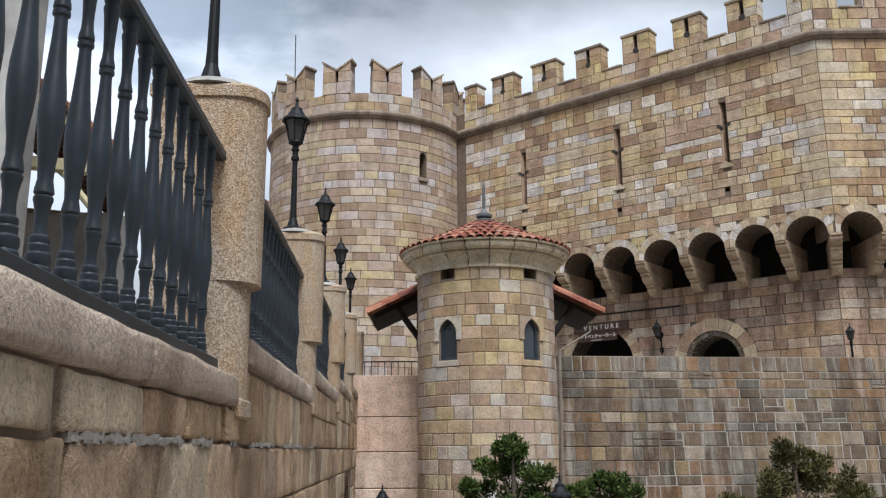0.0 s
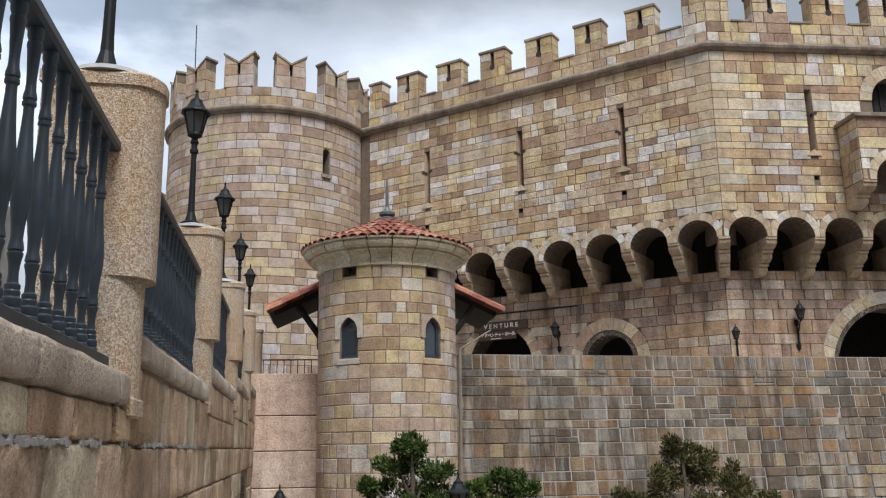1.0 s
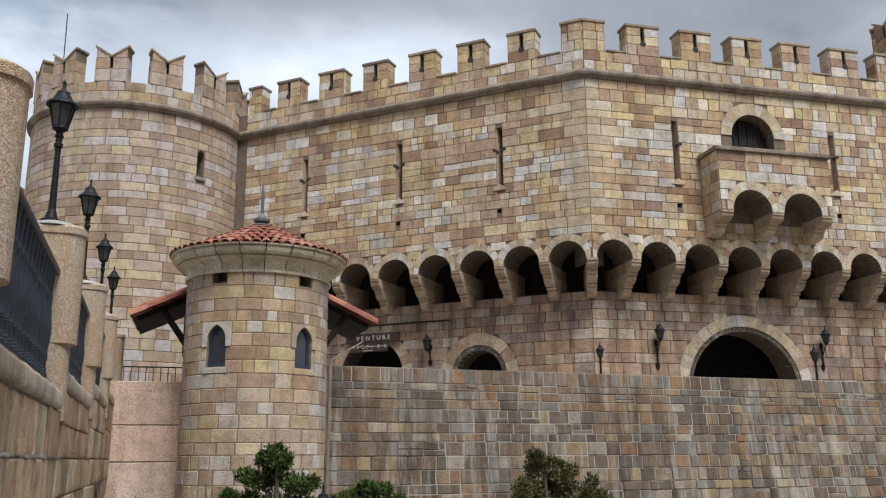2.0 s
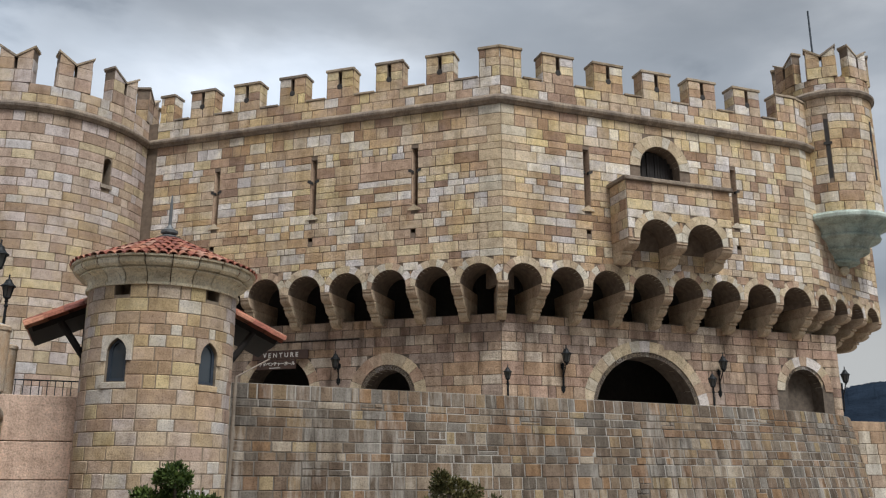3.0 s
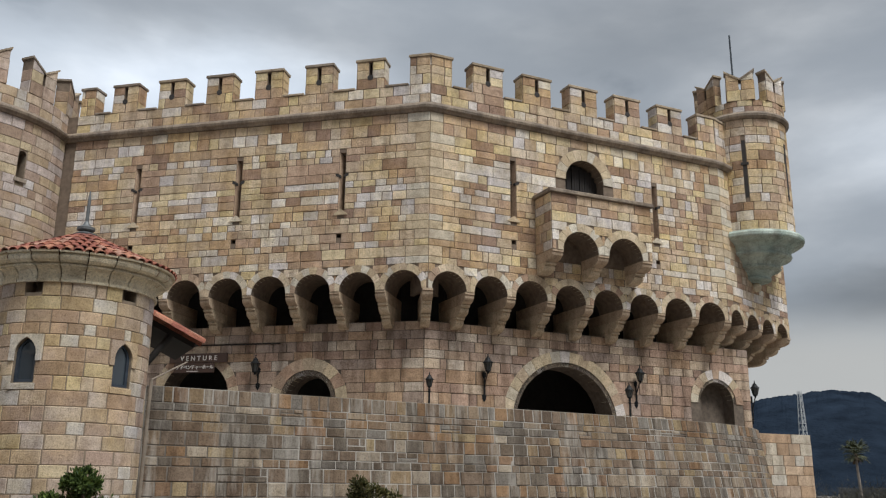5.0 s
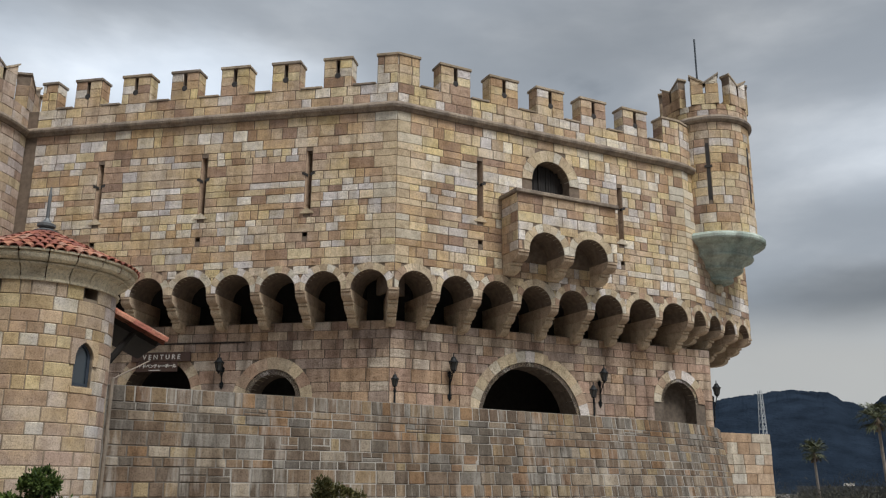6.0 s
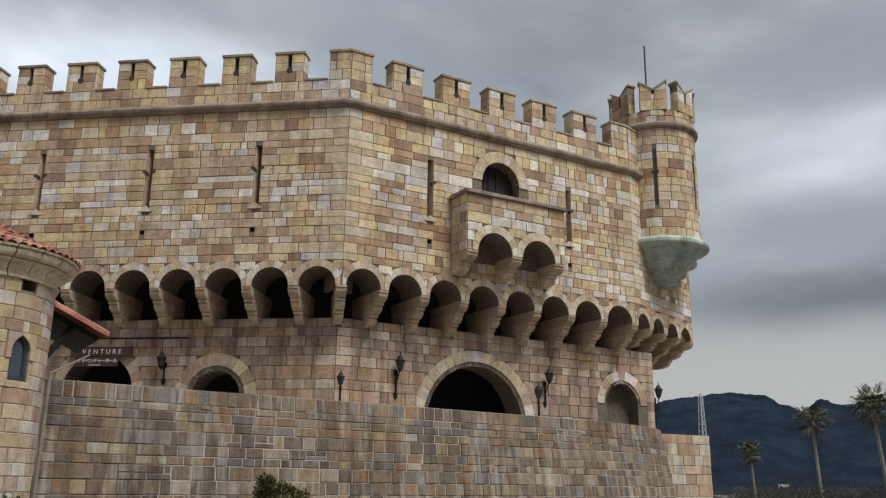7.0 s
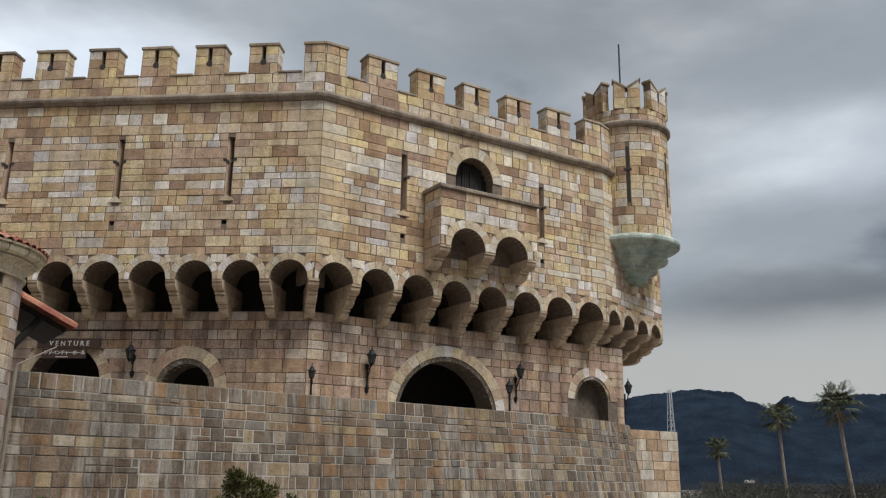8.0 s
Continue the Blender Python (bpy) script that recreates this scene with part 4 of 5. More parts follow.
lathe(bm, [(0.02, 7.42), (0.36, 7.42), (0.42, 7.47), (0.60, 7.50), (0.64, 7.55), (0.62, 7.61), (0.60, 7.63), (0.66, 7.72), (0.78, 7.83), (0.96, 7.87), (1.01, 7.92), (0.99, 7.98), (0.97, 8.00), (1.03, 8.10), (1.17, 8.22),
           (1.38, 8.27), (1.42, 8.33), (1.40, 8.39), (1.37, 8.41), (1.42, 8.54), (1.54, 8.67), (1.76, 8.75), (1.80, 8.80), (1.87, 8.82), (1.90, 8.88), (1.90, 8.98), (1.82, 9.08), (1.62, 9.14), (0.02, 9.14)], 56, BT)
part("turret_base", bm, M_VERDI, turret, "green weathered moulded stone base")
bm = bmesh.new()
bmesh.ops.create_uvsphere(bm, u_segments=16, v_segments=10, radius=0.18, matrix=Matrix.Translation((BT[0] - 0.06, BT[1] - 0.16, 7.27)))
part("ball", bm, M_CORNICE, turret)
for k in range(7):
    swallow_merlon(turret, placeBT, (a_cam + 0.06 + k * math.tau / 7) * BR, 1.0, 14.2, 1.2, 0.32, M_TAN)
bm = bmesh.new()
tube(bm, (BT[0] - 0.1, BT[1] + 0.1, 13.5), (BT[0] - 0.1, BT[1] + 0.1, 17.8), 0.035)
part("pole", bm, M_IRON, turret)

# ---- small tower ----
SC, SR = (1.08, 17.97), 1.39
sa = math.atan2(-SC[0], SC[1])
bm = bmesh.new()
lathe(bm, [(SR + 0.02, GROUND), (SR, 3.52), (0.01, 3.52)], 48, SC)
stow = part("small_tower", bm, M_MORTAR_LIGHT)
tagged(stow, "small round yellow sandstone tower with a tiled conical roof", "tower")
placeS = round_frame(SC, SR)
WINS = [(sa - radians(32)) * SR, (sa + radians(39.5)) * SR]


def pointed(u, half, z0, z1, n=6):
    """A pointed window outline."""
    sp = z1 - 1.732 * half * 0.8
    pts = [(-half, z0), (half, z0)]
    pts += [(-half + 2 * half * math.cos(t), sp + 1.6 * half * math.sin(t)) for t in (math.pi / 3 * i / n for i in range(n + 1))]
    pts[-1] = (0.0, z1)
    pts += [(-x, z) for x, z in pts[2:-1][::-1]]
    return pts


cut = []
for u in WINS:
    cut += [lambda bm, u=u: prism(bm, pointed(0, 0.20, 1.68, 2.46), -0.4, 0.16, placeS(u))]
    cut += [lambda bm, u=u: box(bm, -0.155, 0.155, -0.4, 0.3, 3.26, 3.5, placeS(u))]
carve(stow, cut)
SZ = [-2.4, -2.1, -1.8, -1.55, -1.25, -1.0, -0.72, -0.45, -0.18, 0.08, 0.30, 0.55, 0.80, 1.02, 1.28, 1.55, 1.8, 2.05, 2.3, 2.52, 2.72, 2.95, 3.2, 3.52]
sblk = [block_rect(u - 0.207, u + 0.207, 1.56, 2.2) for u in WINS] + [block_rect(u - 0.31, u + 0.31, 2.1, 2.52) for u in WINS] + [block_rect(u - 0.16, u + 0.16, 3.22, 3.5) for u in WINS]
lay_stones(stow, placeS, (sa - 1.75) * SR, (sa + 1.75) * SR, SZ, M_TOWER, rng, sblk, wide=(0.25, 0.55), proud=0.014, gap=0.009, bend=SR, tilt=0.25)
for u in WINS:
    m = placeS(u)
    bm = bmesh.new()
    prism(bm, pointed(0, 0.135, 1.74, 2.40), 0.085, 0.1, m)
    pane = part("window_pane", bm, M_GLASS, stow)
    bm = bmesh.new()
    prism(bm, pointed(0, 0.195, 1.685, 2.45), 0.06, 0.15, m)
    fo = part("window_frame", bm, M_WINFRAME, stow, "dark blue frame")
    carve(fo, [lambda bm: prism(bm, pointed(0, 0.135, 1.74, 2.40), -0.3, 0.105, m)])
    pane.parent = fo
    for sg in (-1, 1):
        bm = bmesh.new()
        o = pointed(0, 0.205, 1.68, 2.47)
        side = [(x, z) for x, z in o if x * sg >= -1e-6 and z > 2.06]
        side.sort(key=lambda q: q[1])
        prism(bm, [(sg * 0.305, 2.055), (sg * 0.205, 2.055)] + side + [(sg * 0.004, 2.52), (sg * 0.305, 2.515)], -0.014, 0.06, m)
        part("window_surround", bm, M_TOWER, stow)
    bm = bmesh.new()
    box(bm, -0.25, 0.25, -0.018, 0.1, 1.555, 1.665, m, 0.008)
    part("window_sill", bm, M_TOWER, stow)
CORN = [(SR, 3.45), (SR + 0.06, 3.45), (SR + 0.07, 3.50), (SR + 0.03, 3.51), (SR + 0.04, 3.60), (SR + 0.08, 3.67), (SR + 0.15, 3.712), (SR + 0.195, 3.715), (SR + 0.195, 3.745), (SR + 0.15, 3.75), (SR + 0.16, 3.768), (SR + 0.24, 3.775),
        (SR + 0.30, 3.81), (SR + 0.325, 3.86), (SR + 0.31, 3.905), (SR + 0.285, 3.918), (SR + 0.365, 3.922), (SR + 0.37, 3.955), (SR, 3.96)]
for k in range(22):
    a0 = math.tau * k / 22
    bm = bmesh.new()
    lathe(bm, CORN + [CORN[0]], 3, SC, a0 + 0.006, a0 + math.tau / 22 - 0.006, False)
    part("cornice_stone", bm, M_CORNICE, stow)
# conical roof
bm = bmesh.new()
lathe(bm, [(SR + 0.30, 3.955), (0.12, 4.66), (0.01, 4.68)], 40, SC)
roof = part("roof", bm, M_TILE, stow, "terracotta barrel tiles")


def tile_mesh(length, r0, r1, lift=0.0):
    bm = bmesh.new()
    n = 5
    a = [(r0 * math.cos(math.pi * i / n), r0 * 0.75 * math.sin(math.pi * i / n)) for i in range(n + 1)]
    b = [(r1 * math.cos(math.pi * i / n), r1 * 0.75 * math.sin(math.pi * i / n)) for i in range(n + 1)]
    va = [bm.verts.new((x, 0, z)) for x, z in a]
    vb = [bm.verts.new((x, length, z)) for x, z in b]
    vc = [bm.verts.new((x * 0.82, 0, z * 0.8)) for x, z in a]
    vd = [bm.verts.new((x * 0.82, length, z * 0.8)) for x, z in b]
    for i in range(n):
        bm.faces.new((va[i], va[i + 1], vb[i + 1], vb[i]))
        bm.faces.new((vc[i], vd[i], vd[i + 1], vc[i + 1]))
        bm.faces.new((va[i], vc[i], vc[i + 1], va[i + 1]))
    bmesh.ops.recalc_face_normals(bm, faces=bm.faces)
    me = bpy.data.meshes.new("roof_tile")
    bm.to_mesh(me)
    bm.free()
    me.materials.append(M_TILE)
    return me


slope = math.atan2(0.70, SR + 0.18)
for k, (rr, n) in enumerate(((SR + 0.38, 58), (SR + 0.10, 52), (SR - 0.18, 44), (SR - 0.46, 34), (SR - 0.74, 24), (SR - 0.98, 15))):
    me = tile_mesh(0.36, 0.088, 0.072)
    z = 3.965 + (SR + 0.30 - rr) * math.tan(slope)
    for i in range(n):
        a = math.tau * (i + 0.5 * (k % 2)) / n
        share("roof_tile", me, roof, Matrix.Translation((SC[0] + rr * math.sin(a), SC[1] - rr * math.cos(a), z + 0.012 + rng.uniform(-0.006, 0.006))) @ Matrix.Rotation(a, 4, "Z") @ Matrix.Rotation(slope - 0.03, 4, "X") @ pose(0, 0, 0, 0, 0, rng.uniform(-2, 2)))
bm = bmesh.new()
lathe(bm, [(0.01, 4.62), (0.22, 4.64), (0.24, 4.70), (0.16, 4.74), (0.10, 4.76), (0.17, 4.80), (0.17, 4.85), (0.08, 4.90), (0.035, 4.98), (0.03, 5.45), (0.012, 5.60), (0.005, 5.62)], 16, SC)
part("finial", bm, M_LEAD, stow, "grey metal finial with a rod")

# drain pipe
bm = bmesh.new()
tube(bm, (2.50, 17.72, GROUND), (2.55, 17.75, 1.95), 0.035)
tube(bm, (2.55, 17.75, 1.95), (3.35, 18.6, 2.45), 0.015)
tagged(part("drain_pipe", bm, M_PIPE), "pale metal drain pipe beside the small tower", "pipe")

# ---- canopy roof behind the small tower ----
canopy = new("canopy_roof")
tagged(canopy, "small gabled canopy with orange barrel tiles and dark timbers", "roof")
RX, RY, RZ, HS = 1.15, 19.3, 4.28, 2.62
pit = math.atan2(RZ - 3.06, HS)
for sg in (-1, 1):
    m = Matrix.Translation((RX, RY, RZ)) @ Matrix.Scale(sg, 4, (1, 0, 0)) @ Matrix.Rotation(pit, 4, "Y")
    bm = bmesh.new()
    box(bm, 0, HS / math.cos(pit), 0.10, 3.0, -0.11, -0.06, m)
    part("roof_board", bm, M_TIMBER, canopy)
    vm = tile_mesh(0.46, 0.19, 0.165)
    for k in range(7):
        share("verge_tile", vm, canopy, m @ pose(HS / math.cos(pit) - 0.40 * k + 0.04, -0.04, -0.13 + 0.006 * k, 0, 2, 90))
    tm = tile_mesh(0.46, 0.11, 0.095)
    for row in range(11):
        for k in range(7):
            share("roof_tile", tm, canopy, m @ pose(HS / math.cos(pit) - 0.40 * k + 0.03, 0.1 + 0.26 * row, -0.03 + 0.004 * k, 2, 0, 90))
    bm = bmesh.new()
    box(bm, 1.3, HS / math.cos(pit) - 0.08, 0.14, 0.24, -0.24, -0.10, m)
    part("rafter", bm, M_TIMBER, canopy)
    bm = bmesh.new()
    tube(bm, m @ Vector((HS - 0.35, 0.15, -0.22)), (RX + sg * 1.42, RY + 0.15, 2.35), 0.07)
    part("brace", bm, M_TIMBER, canopy)
    bm = bmesh.new()
    box(bm, RX + sg * 1.42 - 0.10, RX + sg * 1.42 + 0.10, RY + 0.1, RY + 0.3, 2.15, 3.6)
    part("post", bm, M_TIMBER, canopy)
    bm = bmesh.new()
    box(bm, RX + sg * 1.30 - 0.03, RX + sg * 1.30 + 0.03, RY + 0.4, RY + 2.9, 2.2, 3.55)
    part("side_board", bm, M_TIMBER, canopy)

# ---- rendered wall between the left wall and the small tower ----
placeP, LP, mP = flat_frame((-1.75, 18.9), (0.6, 18.9))
pink = wall_core("wall_link", mP, LP, 0.03, 0.6, GROUND, 1.54, M_MORTAR_DARK, "pinkish rendered wall in wide horizontal bands")
for z0, z1 in ((-3.2, -2.4), (-2.38, -1.45), (-1.43, -0.78), (-0.76, -0.04), (-0.02, 0.68), (0.70, 1.56)):
    bm = bmesh.new()
    box(bm, 0, LP, -0.02, 0.2, z0 - 0.002, z1 + 0.002, mP, 0.012)
    part("panel", bm, M_PLASTER, pink)
rail = new("walkway_railing")
rail.location = (0, 0, 1.5)
tagged(rail, "thin black iron railing on top of the pinkish wall", "railing")
for z in (1.62, 2.0):
    bm = bmesh.new()
    tube(bm, (-1.9, 20.4, z - 1.5), (0.3, 20.4, z - 1.5), 0.015)
    part("rail", bm, M_IRON, rail)
for i in range(15):
    bm = bmesh.new()
    tube(bm, (-1.9 + 0.155 * i, 20.4, 0.0), (-1.9 + 0.155 * i, 20.4, 0.5), 0.01, n=6)
    part("baluster", bm, M_IRON, rail)
bm = bmesh.new()
box(bm, -2.2, 0.9, 19.4, 22.0, 1.2, 1.5)
tagged(part("walkway", bm, M_MORTAR), "stone walkway behind the pinkish wall", "floor", kind="structure")

# ---- left wall with its balustrade ----
LD = Vector((-0.0432, 1.0)).normalized()
LP0 = Vector((-0.79, 0.0))
# x runs back towards the eye, y inward (to the left), so that the face looks to the right
mL = Matrix(((-LD.x, -LD.y, 0, LP0.x), (-LD.y, LD.x, 0, LP0.y), (0, 0, 1, 0), (0, 0, 0, 1)))


def Lw(y, inward=0.0, z=0.0):
    return mL @ Vector((-y, inward, z))


BAYS = [(-3.0, 0.75, 0.14), (0.75, 4.6, 0.36), (4.6, 8.6, 0.59), (8.6, 12.4, 0.80), (12.4, 16.2, 1.0), (16.2, 19.9, 1.2), (19.9, 23.0, 1.4)]
LW = 0.55
bm = bmesh.new()
for a, b, top in BAYS:
    box(bm, -b, -a, 0.034, LW, GROUND, top - 0.1, mL)
leftw = part("wall_parapet", bm, M_MORTAR_LIGHT)
tagged(leftw, "weathered sandstone block wall stepping up along the ramp", "wall", kind="structure")
LARCH = [15.6, 19.3]
carve(leftw, [c for u in LARCH for c in arch_cut(mL, -u, 0.85, -1.25, GROUND - 0.5, -0.3, 0.4)])

ROUGH = {}


def rough_block(w, h, deep, mat, rnd_edge=0.035, amp=0.012, seed=0):
    """A hewn block with worn, rounded edges and an uneven face; the face looks to -y."""
    key = (round(w, 2), round(h, 2), round(deep, 2), mat.name, seed)
    if key not in ROUGH:
        bm = bmesh.new()
        box(bm, -w / 2, w / 2, -0.0, deep, -h / 2, h / 2)
        bmesh.ops.bevel(bm, geom=list(bm.edges), offset=rnd_edge, segments=2, affect="EDGES", profile=0.6)
        long_e = [e for e in bm.edges if e.calc_length() > 0.16]
        bmesh.ops.subdivide_edges(bm, edges=long_e, cuts=4, use_grid_fill=True)
        for v in bm.verts:
            nz = noise.noise(v.co * 6.0 + Vector((seed * 7.3, 0, 0))) + 0.6 * noise.noise(v.co * 17.0 + Vector((0, seed * 3.1, 0)))
            v.co.y += nz * amp
            v.co.z += amp * 0.6 * noise.noise(v.co * 8.0 + Vector((3, seed, 1)))
        bmesh.ops.recalc_face_normals(bm, faces=bm.faces)
        me = bpy.data.meshes.new("stone")
        bm.to_mesh(me)
        bm.free()
        for p in me.polygons:
            p.use_smooth = True
        me.materials.append(mat)
        ROUGH[key] = me
    return ROUGH[key]


M_COPING = stone_mat("rounded_coping_stone", [(0.68, 0.565, 0.46), (0.60, 0.49, 0.39), (0.72, 0.61, 0.50)], "object", grain=55.0, streak=0.6, bump=1.0)
lr = random.Random(3)
for bi, (a, b, top) in enumerate(BAYS):
    if b < 1:
        continue
    # coping stones
    y = a + (0.18 if a > 1 else 0)
    while y < b - 0.2:
        n = min(lr.choice((0.95, 1.15, 1.35)), b - 0.18 - y)
        if n > 0.12:
            share("coping_stone", rough_block(n - 0.008, 0.155, LW + 0.08, M_COPING, 0.032, 0.015, lr.randint(0, 3)), leftw, mL @ Matrix.Translation((-(y + n / 2), -0.015, top - 0.07)))
        y += max(n, 0.12)
    # courses below
    if bi == 1:
        zs = [0.21, 0.04, -0.33, -0.66, -1.0, -1.4]
    else:
        zs = [top - 0.17, 0.025, -0.33, -0.66, -1.05, -1.45, -1.9, -2.4]
        if top > 0.7:
            zs = [top - 0.17, (top - 0.17) * 0.52, 0.025, -0.33, -0.66, -1.05, -1.45, -1.9, -2.4]
    for z1, z0 in zip(zs, zs[1:]):
        y = a - lr.uniform(0, 0.3) if bi == 1 else a
        while y < b - 0.05:
            n = min(lr.uniform(0.5, 0.95), b - y)
            hole = any(abs(y + n / 2 - u) < 1.2 and (z0 + z1) / 2 < -0.35 for u in LARCH)
            if n > 0.1 and not hole:
                share("stone", rough_block(round(n, 1) - 0.014, z1 - z0 - 0.016, 0.25, M_LEFT, 0.016, 0.015, lr.randint(0, 4)), leftw, mL @ Matrix.Translation((-(y + n / 2), 0.006 + lr.uniform(-0.008, 0.008), (z0 + z1) / 2)))
            y += n
# pale pointing smeared along one bed joint
bm = bmesh.new()
for i in range(520):
    y = 0.9 + i * 0.0155 + lr.uniform(-0.01, 0.01)
    if noise.noise(Vector((y * 2.3, 4.0, 0.5))) < -0.28:
        continue
    h, w, zc = lr.uniform(0.003, 0.019), lr.uniform(0.006, 0.026), 0.037 + lr.uniform(-0.004, 0.004)
    box(bm, -y - w, -y + w, 0.004 + lr.uniform(-0.006, 0.008), 0.09, zc - h, zc + h * lr.uniform(0.5, 1.2), mL @ pose(-y, 0, zc, 0, lr.uniform(-12, 12), 0) @ pose(y, 0, -zc))
part("pointing", bm, M_MORTAR_PALE, leftw, "pale smeared mortar")
for u in LARCH:
    ring(leftw, mL, -u, -1.25, 0.85, 1.2, 11, M_LEFT, proud=-0.035)

# posts
POSTS = [4.6, 8.6, 12.4, 16.2, 19.9]


def gate_post(y, top):
    p = new("balustrade_post")
    p.matrix_basis = Matrix.Translation(Lw(y, 0.22, top - 1.6)) @ Matrix.Rotation(math.atan2(-LD.x, LD.y), 4, "Z")
    tagged(p, "orange-tan pebble-dashed post with a rounded front", "post", "posts along the wall")
    hw, dp = 0.19, 0.29
    def outline(g, dp=dp):
        r = 0.16
        pts = [(-dp - g, -hw - g), (-dp - g, hw + g)]
        pts += [(dp + g - r + r * math.sin(t), (hw + g - r) + r * math.cos(t)) for t in (1.5708 * i / 5 for i in range(6))]
        pts += [(dp + g - r + r * math.cos(t), -(hw + g - r) - r * math.sin(t)) for t in (1.5708 * i / 5 for i in range(6))]
        return pts
    def slab(bm, g, z0, z1, top_in=0.0, dp=dp):
        o, q = outline(g, dp), outline(g - top_in, dp)
        zc = z1 - top_in
        rings = [[bm.verts.new((x, yy, z)) for x, yy in pts] for pts, z in ((o, z0), (o, zc), (q, z1))]
        for r0, r1 in zip(rings, rings[1:]):
            for i in range(len(o)):
                bm.faces.new((r0[i], r0[(i + 1) % len(o)], r1[(i + 1) % len(o)], r1[i]))
        bm.faces.new(rings[0])
        bm.faces.new(rings[-1])
    bm = bmesh.new()
    slab(bm, -0.002, -0.1, 0.56, 0.0, dp - 0.05)
    part("lower_shaft", bm, M_POST, p)
    bm = bmesh.new()
    slab(bm, 0.0, 0.53, 1.54)
    part("shaft", bm, M_POST, p)
    bm = bmesh.new()
    slab(bm, 0.012, 1.53, 1.62, 0.03)
    part("cap", bm, M_POST, p)
    bm = bmesh.new()
    box(bm, dp - 0.16, dp - 0.045, -hw + 0.03, hw - 0.03, -0.16, -0.06, None, 0.012)
    part("foot", bm, M_POST, p)
    bm = bmesh.new()
    lathe(bm, [(0.22, 1.61), (0.20, 1.64), (0.10, 1.67), (0.0, 1.68)], 20)
    part("mount", bm, M_MOUNT, p)
    return p


def lantern(thing, base, scale=1.0, mat=None):
    """A six-sided tapered lantern with its cap and finial; base is its foot."""
    x, y, z = base
    s = scale
    M = Matrix.Translation((x, y, z)) @ Matrix.Scale(s, 4)
    def turned(name, prof, n, mt):
        bm = bmesh.new()
        lathe(bm, prof, n)
        for v in bm.verts:
            v.co = M @ v.co
        return part(name, bm, mt, thing)
    body = turned("lantern_glass", [(0.065, 0.03), (0.118, 0.25), (0.01, 0.25)], 6, M_LAMPGLASS)
    for i in range(6):
        a = math.tau * i / 6
        bm = bmesh.new()
        tube(bm, M @ Vector((0.068 * math.sin(a), -0.068 * math.cos(a), 0.02)), M @ Vector((0.122 * math.sin(a), -0.122 * math.cos(a), 0.25)), 0.009 * s, n=5)
        part("lantern_bar", bm, M_BLACK, body)
    turned("lantern_seat", [(0.02, -0.06), (0.035, -0.05), (0.03, -0.02), (0.075, 0.01), (0.07, 0.035), (0.01, 0.035)], 12, M_BLACK)
    turned("lantern_roof", [(0.01, 0.24), (0.15, 0.245), (0.145, 0.265), (0.10, 0.30), (0.065, 0.36), (0.06, 0.385), (0.035, 0.40), (0.02, 0.42), (0.012, 0.47), (0.02, 0.485), (0.002, 0.52)], 12, M_BLACK)


def post_lamp(name, x, y, z0, tip, label, group, s=1.0):
    t = new(name)
    t.location = (x, y, z0)
    tagged(t, label, "lamp", group)
    h = tip - z0
    bm = bmesh.new()
    lathe(bm, [(0.098, 0.0), (0.098, 0.016), (0.06, 0.035), (0.036, 0.12), (0.032, 0.2), (0.026, h - 0.75 * s), (0.028, h - 0.70 * s), (0.042, h - 0.69 * s), (0.042, h - 0.66 * s), (0.03, h - 0.65 * s), (0.03, h - 0.60 * s), (0.045, h - 0.585 * s), (0.02, h - 0.56 * s)], 14)
    part("pole", bm, M_BLACK, t)
    lantern(t, (0, 0, h - 0.52 * s), s)
    return t


for k, y in enumerate(POSTS):
    top = 1.92 + 0.175 * k
    gate_post(y, top)
    q = Lw(y, 0.25, top + 0.07)
    post_lamp("post_lamp", q.x, q.y, q.z, top + 1.50, "black iron lamp with a six-sided lantern on a post", "lamps along the wall")

# balustrades
BAL = [(0.02, 0.0), (0.043, 0.0), (0.044, 0.02), (0.038, 0.027), (0.043, 0.036), (0.042, 0.055), (0.034, 0.062), (0.036, 0.078), (0.031, 0.084), (0.034, 0.09), (0.033, 0.10), (0.024, 0.107), (0.0215, 0.135), (0.024, 0.165), (0.030, 0.188),
       (0.033, 0.194), (0.033, 0.203), (0.027, 0.208), (0.034, 0.214), (0.032, 0.226), (0.026, 0.25), (0.029, 0.29), (0.0375, 0.345), (0.044, 0.39), (0.0465, 0.43), (0.0435, 0.48), (0.035, 0.54), (0.0275, 0.615), (0.0235, 0.67), (0.023, 0.697),
       (0.031, 0.702), (0.031, 0.714), (0.025, 0.718), (0.031, 0.724), (0.030, 0.736), (0.024, 0.755), (0.022, 0.78), (0.023, 0.81), (0.027, 0.86), (0.031, 0.90), (0.034, 0.912), (0.033, 0.925), (0.029, 0.93), (0.036, 0.95), (0.037, 0.985), (0.02, 0.985)]
bm = bmesh.new()
lathe(bm, BAL, 16)
bmesh.ops.recalc_face_normals(bm, faces=bm.faces)
BALME = bpy.data.meshes.new("baluster")
bm.to_mesh(BALME)
bm.free()
for p in BALME.polygons:
    p.use_smooth = True
BALME.set_sharp_from_angle(angle=radians(32))
BALME.materials.append(M_IRON)
